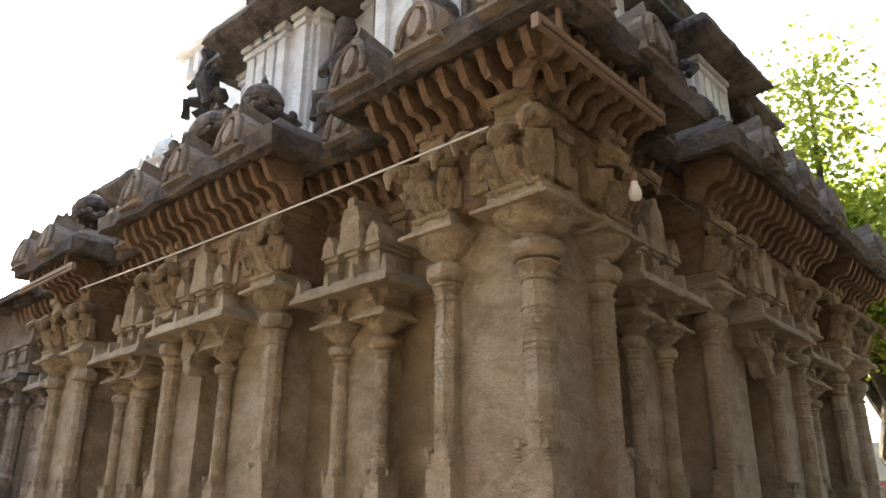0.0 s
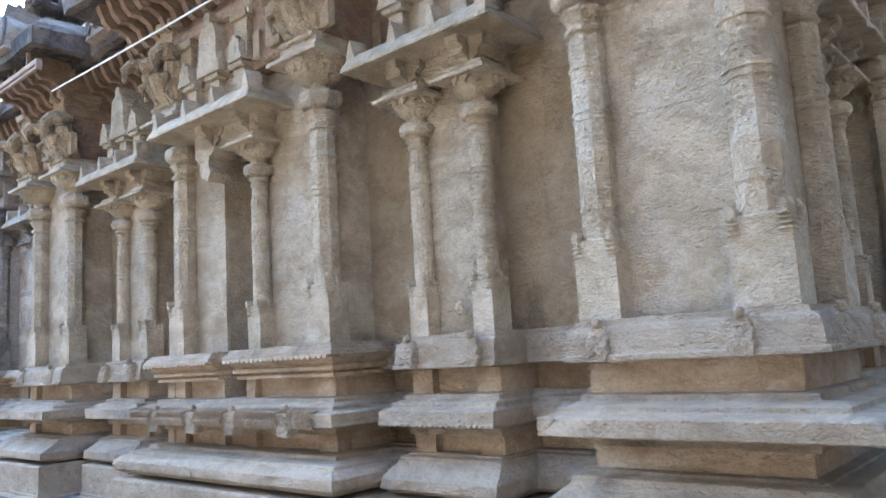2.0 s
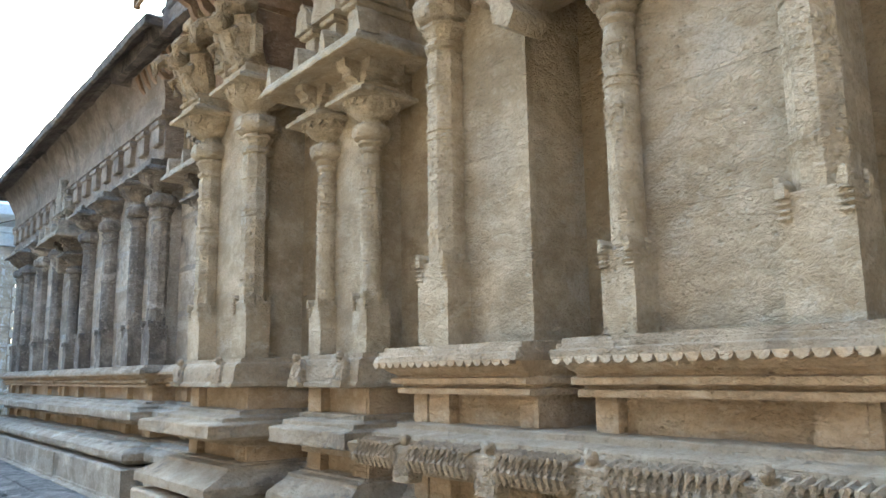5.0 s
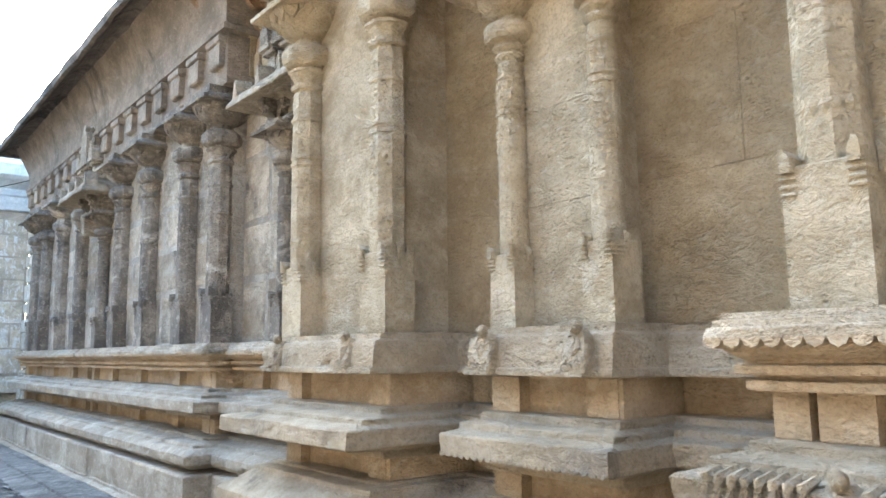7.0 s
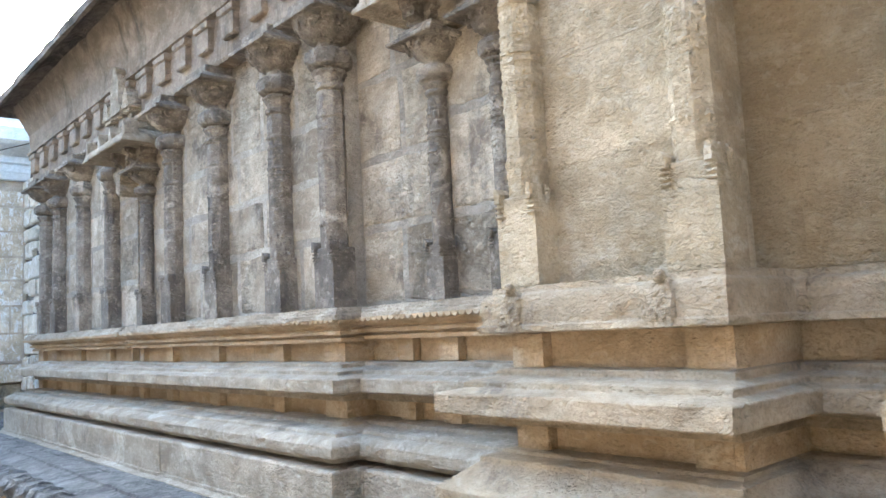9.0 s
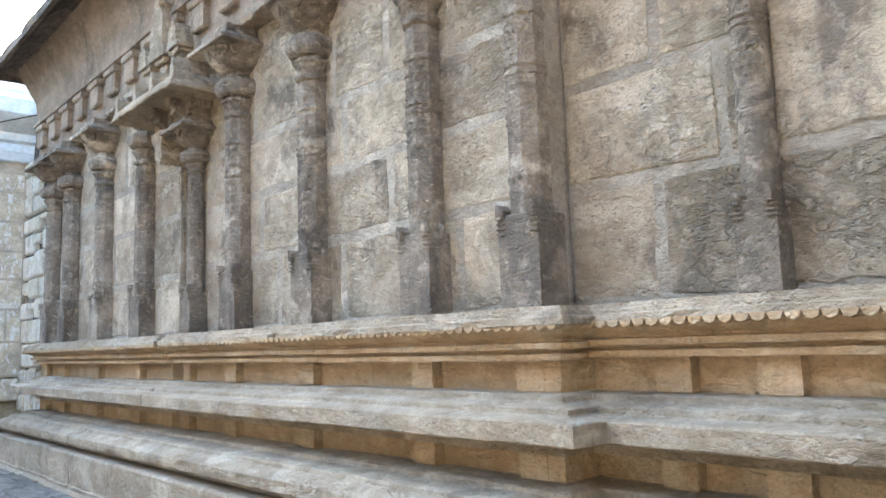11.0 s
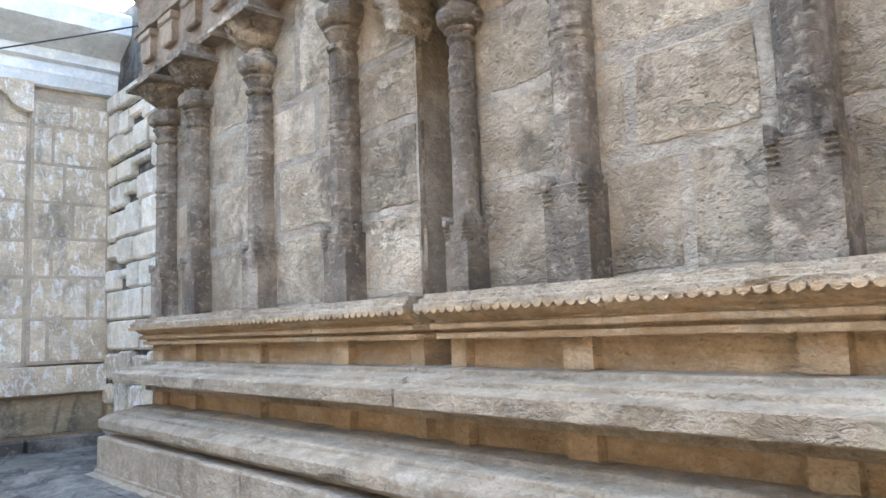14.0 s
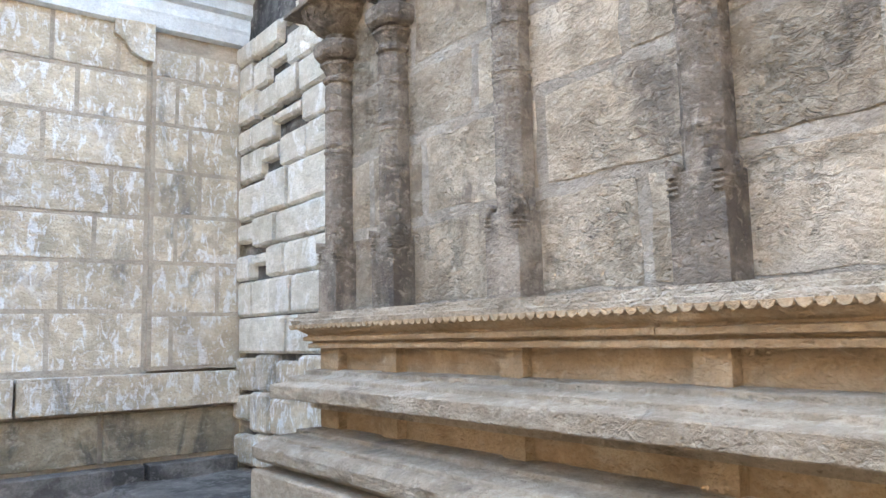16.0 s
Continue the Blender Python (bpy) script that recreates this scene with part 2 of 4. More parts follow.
def box(bm, x0, x1, y0, y1, z0, z1, bevel=0.0):
    b = min(bevel, (x1 - x0) / 3, (y1 - y0) / 3, (z1 - z0) / 3)
    if b <= 0:
        v = [bm.verts.new(p) for p in ((x0, y0, z0), (x1, y0, z0), (x1, y1, z0), (x0, y1, z0), (x0, y0, z1), (x1, y0, z1), (x1, y1, z1), (x0, y1, z1))]
        for f in ((3, 2, 1, 0), (4, 5, 6, 7), (0, 1, 5, 4), (1, 2, 6, 5), (2, 3, 7, 6), (3, 0, 4, 7)):
            bm.faces.new([v[i] for i in f])
        return
    rings = []
    for z, o in ((z0, b), (z0 + b, 0), (z1 - b, 0), (z1, b)):
        rings.append([(x0 + o, y0 + o, z), (x1 - o, y0 + o, z), (x1 - o, y1 - o, z), (x0 + o, y1 - o, z)])
    loft(bm, rings)


def loft(bm, rings, closed=True, caps=True):
    vs = [[bm.verts.new(p) for p in r] for r in rings]
    n = len(vs[0])
    for a, b in zip(vs, vs[1:]):
        for i in range(n if closed else n - 1):
            j = (i + 1) % n
            bm.faces.new((a[i], a[j], b[j], b[i]))
    if caps:
        bm.faces.new(vs[0][::-1])
        bm.faces.new(vs[-1])


def turned(bm, cx, cy, profile, sides, twist=0.5, square=0.0):
    """A turned or faceted upright body of (radius, z)."""
    rings = []
    for r, z in profile:
        ring = []
        for i in range(sides):
            a = 2 * math.pi * (i + twist) / sides
            k = r / math.cos(math.pi / sides) if sides <= 8 else r
            ring.append((cx + k * math.cos(a), cy + k * math.sin(a), z))
        rings.append(ring)
    loft(bm, rings)


def worn(p, amount, scale=6.0):
    v = Vector(p)
    d = noise.noise_vector(v * scale) * amount + noise.noise_vector(v * scale * 3.7) * amount * 0.5
    return (p[0] + d.x * 0.6, p[1] + d.y, p[2] + d.z * 0.7)


def course(name, x0, x1, face, back, profile, mat, parent, label="", step=0.055, amount=0.003, seed=0.0, returns=True, ends=(1.0, 1.0), chips=0.016):
    """A moulding that runs along a projecting mass and returns round its ends; profile of (out, z), from the bottom up."""
    bm = bmesh.new()
    n = max(1, int((x1 - x0) / step))
    most = max(o for o, z in profile)
    rings = []
    for o, z in profile:
        e = max(o, 0) * ends[0] if returns else 0.0
        g = max(o, 0) * ends[1] if returns else 0.0
        ring = [(x0 - e, back, z)]
        m = max(1, int((back - face) / 0.12))
        ring += [(x0 - e, back + (face - o - back) * k / m, z) for k in range(1, m)]
        ring += [(x0 - e + (x1 - x0 + e + g) * k / n, face - o, z) for k in range(n + 1)]
        ring += [(x1 + g, back + (face - o - back) * k / m, z) for k in range(m - 1, 0, -1)]
        ring += [(x1 + g, back, z)]
        out = []
        for p in ring:
            w = worn((p[0] + seed, p[1], p[2]), amount)
            y = w[1]
            if most > .05 and o > most * .85 and p[1] < back - .05:        # knocked-off bits of the lip
                c = noise.noise(Vector((p[0] * 7.3, p[1] * 7.3, p[2] * 21.0))) - .28
                y += max(0.0, min(1.0, c * 4)) * chips
            out.append((w[0] - seed, y, w[2]))
        rings.append(out)
    loft(bm, rings, closed=False, caps=False)
    top = [v for v in list(bm.verts)[-len(rings[-1]):]]
    bot = [v for v in list(bm.verts)[:len(rings[0])]]
    bm.faces.new(top)
    bm.faces.new(bot[::-1])
    return part(name, bm, mat, parent, label)


def runs(name, x0, x1, face, back, profile, mat, parent, rng, mean=1.1, ends=(1.0, 1.0), **more):
    """A long moulding laid in separate stones, each a little out of line."""
    x = x0
    while x < x1 - .01:
        w = mean * rng.uniform(.7, 1.35)
        xe = x + w if x1 - x - w > mean * .5 else x1
        course(name, x + (.0015 if x > x0 else 0), xe - (.0015 if xe < x1 else 0), face + rng.uniform(-.006, .006), back, [(o, z + dz) for (o, z), dz in zip(profile, [rng.uniform(-.003, .003)] * len(profile))], mat, parent, ends=(ends[0] if x == x0 else 0.0, ends[1] if xe == x1 else 0.0), **more)
        x = xe


def stones(parent, x0, x1, y, heights, mat, rng, mean=0.55, joint=0.006, depth=0.03, proud=0.004, name="stone_block", skip=(), ragged=0.003):
    """Coursed blocks on a wall that faces -y; each block is an object of its own."""
    z = heights[0]
    for z1 in heights[1:]:
        x = x0
        first = True
        while x < x1 - 0.02:
            w = mean * rng.uniform(0.6, 1.5) * (rng.uniform(0.5, 1) if first else 1)
            first = False
            xe = x + w if x1 - (x + w) > mean * 0.35 else x1
            bm = bmesh.new()
            o = rng.uniform(-proud, proud)
            g = joint / 2
            c = joint * 0.5
            outline = []
            ends4 = [(x + g, z + g), (xe - g, z + g), (xe - g, z1 - g), (x + g, z1 - g)]
            per = max(1, min(6, int(w / .09))) if ragged > .01 else 1
            for k in range(4):
                (ax, az), (bx, bz) = ends4[k], ends4[(k + 1) % 4]
                m = per if k % 2 == 0 else (3 if per > 1 else 1)
                for t in range(m):
                    u = t / m
                    outline.append((ax + (bx - ax) * u, az + (bz - az) * u))
            mx, mz = (x + xe) / 2, (z + z1) / 2
            pull = [rng.uniform(0.2, 1.0) * ragged + c for q in outline]
            a = [(p[0], y + depth, p[1]) for p in outline]
            inner = [(p[0] + (q if p[0] < mx else -q) * (abs(p[0] - mx) > .4 * (xe - x)), p[1] + (q if p[1] < mz else -q) * (abs(p[1] - mz) > .4 * (z1 - z))) for p, q in zip(outline, pull)]
            b = [(.3 * p[0] + .7 * i[0], y + o + c, .3 * p[1] + .7 * i[1]) for p, i in zip(outline, inner)]
            ccx = [(i[0], y + o, i[1]) for i in inner]
            loft(bm, [a, b, ccx])
            part(name, bm, mat, parent)
            x = xe
        z = z1


# ---- the setting ----
bm = bmesh.new()
R = 600
bm.faces.new([bm.verts.new(p) for p in ((-R, -R, 0), (R, -R, 0), (R, R, 0), (-R, R, 0))])
tagged(part("ground", bm, GROUND, None), "pale dusty stone-paved temple courtyard ground", "ground", kind="structure")

# added walls, never in view: they cut skylight from the east and south
bm = bmesh.new()
for x0, x1, y0, y1, top in ((2.0, 2.5, -5.0, 6.6, 8.6), (-9.0, 2.5, -5.5, -5.003, 8.6), (-20.0, -9.103, -6.9, -6.4, 5.6)):
    box(bm, x0, x1, y0, y1, 0, top, .03)
    box(bm, x0 - .1, x1 + .1, y0 - .1, y1 + .1, top - .004, top + .3, .05)
tagged(part("wall_enclosure", bm, MOSS, None), "tall plain dark walls, added out of view to block skylight", "wall", kind="structure")

# faces of the masses, on the long wall (local x runs to the right, outward is -y)
FACE, PAV, REC, LONG = 2.93, 3.06, 3.30, 3.15
rng = random.Random(5)

CORNICE = [(-.02, 1.398), (.05, 1.4), (.112, 1.402), (.116, 1.405), (.116, 1.421), (.113, 1.424), (.102, 1.426), (.101, 1.431), (.098, 1.47), (.091, 1.502), (.08, 1.518), (.056, 1.526), (.054, 1.529), (.052, 1.546), (-.03, 1.55)]
OVOLO = [(-.02, 1.385), (.045, 1.386), (.047, 1.388), (.047, 1.405), (.044, 1.407), (.028, 1.409), (.028, 1.417), (.066, 1.42), (.068, 1.422), (.068, 1.438), (.065, 1.44), (.048, 1.443), (.048, 1.45), (.07, 1.46), (.092, 1.475), (.1, 1.489), (-.02, 1.491)]
LIP = [(-.02, 1.488), (.122, 1.489), (.125, 1.491), (.125, 1.512), (.122, 1.515), (.106, 1.517), (.105, 1.53), (.09, 1.532), (.088, 1.546), (-.03, 1.55)]


def slab(s):
    return [(-.02, 1.105), (.03, 1.108), (.034, 1.112), (.036, 1.134), (.04, 1.138), (s * .7, 1.152), (s - .006, 1.16), (s, 1.165), (s, 1.219), (s - .006, 1.224), (s * .66, 1.234), (s * .64, 1.237), (s * .63, 1.252), (s * .6, 1.255), (.056, 1.264), (.053, 1.267), (.05, 1.281), (.046, 1.284), (-.02, 1.288)]


def roll(s):
    return [(.02, .846), (.1, .85), (s - .06, .866), (s - .03, .876), (s, .9), (s + .002, .922), (s, .944), (s - .03, .966), (s - .05, .972), (s - .072, .975), (s - .076, .988), (s - .08, .991), (.1, 1.001), (.096, 1.004), (.094, 1.015), (.09, 1.018), (-.02, 1.024)]


def chamfer(s):
    return [(.02, .846), (.06, .85), (s - .06, .866), (s - .05, .872), (s - .004, .884), (s, .888), (s, .93), (s - .005, .935), (.125, .994), (.12, .997), (.118, 1.011), (.114, 1.014), (.05, 1.019), (.046, 1.028), (-.02, 1.03)]


PLINTH = [(.33, .60), (.33, .625), (.285, .632), (.285, .65), (.272, .652), (.272, .835), (.262, .846), (.0, .85)]


def pillaret(bm, x, w, face, z0, z1):
    box(bm, x - w / 2, x + w / 2, face, face + .06, z0, z1, 0.006)


def scallops(parent, x0, x1, face, z, pitch=0.042, mat=None, drop=.017):
    """The row of small hanging scallops under a cornice's lip."""
    bm = bmesh.new()
    x = x0
    while x < x1 - pitch * 0.5:
        ring = []
        for k in range(5):
            a = math.pi * k / 4
            ring.append((x + pitch / 2 - pitch * .48 * math.cos(a), z - drop * math.sin(a)))
        loft(bm, [[(p[0], face, p[1]) for p in ring], [(p[0], face + .03, p[1]) for p in ring]])
        x += pitch
    tagged(part("scallop_row", bm, mat or CLEAN, parent), "row of small carved scallops under the cornice lip", kind="stuff")


# -- pilasters, each built once
def foot_curls(bm, w, y, z, size):
    """Worn curls at the top corners of a pilaster's square foot, with three short ridges under each."""
    for s in (-1, 1):
        c = s * (w - size * .5)
        q = [(c - size * .5, z - size * .5), (c + size * .5, z - size * .5), (c + size * .55, z + size * .5), (c + size * .2 * s + size * .15, z + size * 1.15), (c + size * .2 * s - size * .25, z + size * 1.2), (c - size * .5, z + size * .45)]
        loft(bm, [[(c + (p[0] - c) * .75, y - .016, p[1]) for p in q], [(p[0], y - .008, p[1]) for p in q], [(p[0], y + .04, p[1]) for p in q]])
        for k in range(3):
            zz = z - size * (.75 + .55 * k)
            box(bm, c - size * .55, c + size * .6, y - .008, y + .05, zz - size * .3, zz, .003)
        limb(bm, [(s * (w + .004), y + .06, z - size), (s * (w + .008), y + .06, z + size * .4), (s * (w + .004), y + .05, z + size)], [.006, .011, .004], 6)


def relief(bm, cy, radius, z0, z1, rows, angles=(-90, -45, -135)):
    """Small worn carving inside a framed field on each face of a shaft."""
    r = random.Random(int(z0 * 100))
    for a in angles:
        u = Vector((math.cos(radians(a)), math.sin(radians(a)), 0))
        t = Vector((-u.y, u.x, 0))
        half = radius * .33
        for k in range(rows):
            for e in (-.5, .5) if k % 2 else (0,):
                c = Vector((0, cy, z0 + (z1 - z0) * (k + .5) / rows)) + u * (radius - .001) + t * half * e * 1.2
                hz = (z1 - z0) / rows * .6
                tip = bm.verts.new(c + u * r.uniform(.006, .01))
                ring = [bm.verts.new(c + d) for d in (t * half * .75, Vector((0, 0, hz)), t * -half * .75, Vector((0, 0, -hz)))]
                for i in range(4):
                    bm.faces.new((ring[i], ring[(i + 1) % 4], tip))


def big_shaft():
    bm = bmesh.new()
    w = .084
    box(bm, -w, w, -.012, .12, 1.545, 1.845, .005)
    foot_curls(bm, w, -.012, 1.845, .03)
    turned(bm, 0, .06, [(.066, 1.84), (.0655, 2.295), (.0705, 2.3), (.0705, 2.312), (.065, 2.316), (.065, 2.326), (.0705, 2.33), (.0705, 2.342), (.0645, 2.346), (.064, 2.498), (.0705, 2.504), (.0705, 2.516), (.064, 2.521), (.062, 2.535), (.066, 2.575), (.063, 2.625), (.058, 2.64), (.06, 2.643), (.072, 2.649), (.075, 2.66), (.072, 2.671), (.06, 2.676), (.06, 2.685), (.078, 2.722), (.086, 2.728), (.086, 2.74), (.07, 2.746)], 8)
    relief(bm, .06, .065, 2.13, 2.28, 5)
    relief(bm, .06, .064, 2.355, 2.49, 5)
    relief(bm, .06, .066, 1.9, 1.98, 2)
    return mesh_of(bm, "pilaster", SAND)


def capital_mesh():
    bm = bmesh.new()
    turned(bm, 0, .06, [(.066, 2.738), (.07, 2.752), (.094, 2.757), (.108, 2.77), (.115, 2.79), (.115, 2.815), (.108, 2.836), (.092, 2.85), (.07, 2.855), (.06, 2.862), (.06, 2.884), (.072, 2.89), (.094, 2.9), (.125, 2.922), (.15, 2.952), (.166, 2.992)], 8)
    # drooping petals round the dish
    for i in range(16):
        a = 2 * math.pi * (i + .5) / 16
        c, s = math.cos(a), math.sin(a)
        k = .18 / max(.93, abs(math.cos((a % (math.pi / 4)) - math.pi / 8)))
        cx, cy = k * c, .06 + k * s
        t = .033
        front = [(-t, 3.0), (t, 3.0), (t * .95, 2.975), (t * .4, 2.955), (0, 2.944), (-t * .4, 2.955), (-t * .95, 2.975)]
        loft(bm, [[(cx - s * p - c * (3.0 - z) * .45, cy + c * p - s * (3.0 - z) * .45, z) for p, z in front],
                  [(cx - s * p - c * (.035 + (3.0 - z) * .5), cy + c * p - s * (.035 + (3.0 - z) * .5), z) for p, z in front]])
    turned(bm, 0, .06, [(.15, 2.994), (.196, 2.996), (.2, 3.0), (.2, 3.016), (.196, 3.02), (.178, 3.026), (.15, 3.052), (.146, 3.056), (.144, 3.1), (.1, 3.104)], 4)
    return mesh_of(bm, "capital", SAND)


def small_shaft():
    bm = bmesh.new()
    w = .056
    box(bm, -w, w, -.005, .12, 1.545, 1.785, .004)
    foot_curls(bm, w, -.005, 1.785, .024)
    turned(bm, 0, .055, [(.05, 1.78), (.048, 2.25), (.053, 2.253), (.053, 2.262), (.0475, 2.265), (.0475, 2.275), (.053, 2.278), (.053, 2.287), (.047, 2.29), (.046, 2.32), (.046, 2.375), (.05, 2.379), (.05, 2.387), (.043, 2.391), (.045, 2.42), (.041, 2.44), (.052, 2.452), (.054, 2.46), (.05, 2.466)], 16)
    relief(bm, .055, .047, 2.1, 2.23, 5)
    relief(bm, .055, .046, 2.3, 2.37, 2)
    return mesh_of(bm, "column", SAND, False)


def small_capital():
    bm = bmesh.new()
    turned(bm, 0, .055, [(.042, 2.464), (.046, 2.474), (.06, 2.486), (.062, 2.492), (.052, 2.5), (.056, 2.506), (.078, 2.512), (.088, 2.528), (.09, 2.548), (.084, 2.566), (.066, 2.576), (.046, 2.582), (.046, 2.598), (.056, 2.604), (.085, 2.622), (.108, 2.648), (.118, 2.674)], 16)
    for i in range(14):
        a = 2 * math.pi * i / 14
        c, s = math.cos(a), math.sin(a)
        loft(bm, [[(.132 * c - s * .026, .055 + .132 * s + c * .026, 2.68), (.132 * c + s * .026, .055 + .132 * s - c * .026, 2.68), (.128 * c, .055 + .128 * s, 2.648)],
                  [(.08 * c - s * .02, .055 + .08 * s + c * .02, 2.68), (.08 * c + s * .02, .055 + .08 * s - c * .02, 2.68), (.08 * c, .055 + .08 * s, 2.648)]])
    turned(bm, 0, .055, [(.11, 2.676), (.15, 2.679), (.155, 2.682), (.155, 2.696), (.151, 2.7), (.138, 2.704), (.116, 2.724), (.114, 2.74), (.08, 2.742)], 4)
    return mesh_of(bm, "capital", SAND)


def bracket_mesh():
    """The scrolled bracket over a small capital."""
    bm = bmesh.new()
    outline = [(-.05, 2.735), (.05, 2.735), (.055, 2.76), (.085, 2.775), (.08, 2.80), (.11, 2.815), (.115, 2.86), (-.115, 2.86), (-.11, 2.815), (-.08, 2.80), (-.085, 2.775), (-.055, 2.76)]
    loft(bm, [[(p[0], -.03, p[1]) for p in outline], [(p[0], .16, p[1]) for p in outline]])
    out2 = [(.16, 2.74), (-.03, 2.74), (-.05, 2.77), (-.085, 2.78), (-.08, 2.805), (-.11, 2.82), (-.115, 2.86), (.16, 2.86)]
    loft(bm, [[(-.035, p[0], p[1]) for p in out2], [(.035, p[0], p[1]) for p in out2]])
    return mesh_of(bm, "bracket", SAND)


def blob(bm, c, r, sub=1, rough=0.12):
    """A rough carved lump of half-sizes r."""
    m = Matrix.Translation(c) @ Matrix.Diagonal((*r, 1))
    made = bmesh.ops.create_icosphere(bm, subdivisions=sub, radius=1.0)["verts"]
    for v in made:
        v.co = m @ v.co
        v.co += noise.noise_vector(v.co * 22) * rough * min(r)


def limb(bm, pts, radii, sides=7):
    rings = []
    for k, (p, r) in enumerate(zip(pts, radii)):
        a = Vector(pts[max(0, k - 1)])
        b = Vector(pts[min(len(pts) - 1, k + 1)])
        q = (b - a).to_track_quat("Z", "Y")
        rings.append([tuple(Vector(p) + q @ Vector((r * math.cos(2 * math.pi * i / sides), r * math.sin(2 * math.pi * i / sides), 0))) for i in range(sides)])
    loft(bm, rings)


def beast_mesh():
    """Rearing carved beasts that carry the beam over a capital."""
    bm = bmesh.new()
    for s in (-1, 1):
        limb(bm, [(s * .05, .05, 3.1), (s * .09, -.02, 3.17), (s * .12, -.07, 3.27), (s * .15, -.1, 3.36)], [.04, .062, .07, .055], 9)
        blob(bm, (s * .17, -.15, 3.4), (.06, .075, .055), 2, .35)
        limb(bm, [(s * .175, -.2, 3.4), (s * .18, -.25, 3.35), (s * .175, -.25, 3.27)], [.04, .032, .012])
        blob(bm, (s * .14, -.09, 3.44), (.04, .05, .035), 2, .4)
        limb(bm, [(s * .1, -.1, 3.3), (s * .15, -.16, 3.25), (s * .13, -.13, 3.17)], [.028, .024, .018])
        limb(bm, [(s * .05, -.03, 3.12), (s * .08, -.1, 3.15), (s * .09, -.08, 3.09)], [.036, .03, .026])
    limb(bm, [(0, .0, 3.1), (0, -.07, 3.19), (0, -.11, 3.3), (0, -.1, 3.42)], [.05, .065, .07, .06], 9)
    blob(bm, (0, -.18, 3.34), (.05, .065, .055), 2, .4)
    box(bm, -.14, .14, -.1, .2, 3.09, 3.125, .01)
    box(bm, -.1, .1, -.08, .2, 3.44, 3.62, .012)
    box(bm, -.13, .13, -.11, .2, 3.6, 3.66, .01)
    return mesh_of(bm, "beast_bracket", RECESS)


BIG, CAP, SMALL, SCAP, BRACK, BEAST = big_shaft(), capital_mesh(), small_shaft(), small_capital(), bracket_mesh(), beast_mesh()


def grey_copy(me):
    c = me.copy()
    c.materials.clear()
    c.materials.append(PATINA)
    return c


BIG_G, CAP_G, SMALL_G, SCAP_G, BRACK_G = (grey_copy(m) for m in (BIG, CAP, SMALL, SCAP, BRACK))


def pilaster(parent, x, face, grey=False, beast=True, stout=1.0):
    p = part("pilaster", BIG_G if grey else BIG, None, parent, at=Matrix.Translation((x, face - .012, 0)) @ Matrix.Diagonal((stout, stout, 1, 1)))
    part("capital", CAP_G if grey else CAP, None, p)
    if beast:
        part("beast_bracket", BEAST, None, p)
    return p


def column(parent, x, face, grey=False):
    p = part("column", SMALL_G if grey else SMALL, None, parent, at=(x, face, 0))
    part("capital", SCAP_G if grey else SCAP, None, p)
    part("bracket", BRACK_G if grey else BRACK, None, p)
    return p


def lion_mesh():
    """A small worn mask over a foliate plaque, set on a cornice."""
    bm = bmesh.new()
    plaque = [(-.05, 1.404), (.05, 1.404), (.057, 1.43), (.05, 1.455), (.053, 1.48), (.04, 1.51), (.02, 1.53), (-.02, 1.53), (-.04, 1.51), (-.053, 1.48), (-.05, 1.455), (-.057, 1.43)]
    slope = lambda z: max(0.0, z - 1.43) * .42
    loft(bm, [[(p[0] * .9, -.132 + slope(p[1]), p[1]) for p in plaque], [(p[0], -.122 + slope(p[1]), p[1]) for p in plaque], [(p[0], -.05, p[1]) for p in plaque]])
    blob(bm, (0, -.1, 1.538), (.02, .026, .018), 2, .6)
    for c, rr in (((-.022, 1.438), .018), ((.022, 1.438), .018), ((0, 1.478), .024)):    # scrolled foliage
        pts = [(c[0] + math.cos(k * .75) * rr * (1 - k * .07), -.133 + slope(c[1] + math.sin(k * .75) * rr), c[1] + math.sin(k * .75) * rr * (1 - k * .07)) for k in range(11)]
        limb(bm, pts, [.006] * 10 + [.003], 5)
    r = random.Random(4)
    for k in range(9):
        u, z = r.uniform(-.044, .044), r.uniform(1.415, 1.52)
        blob(bm, (u, -.131 + slope(z), z), (.008, .006, .01), 1, .5)
    for v in bm.verts:
        v.co.x *= .82
        v.co.y = -.1 + (v.co.y + .1) * .7
    return mesh_of(bm, "lion_mask", BASE)


LION = lion_mesh()


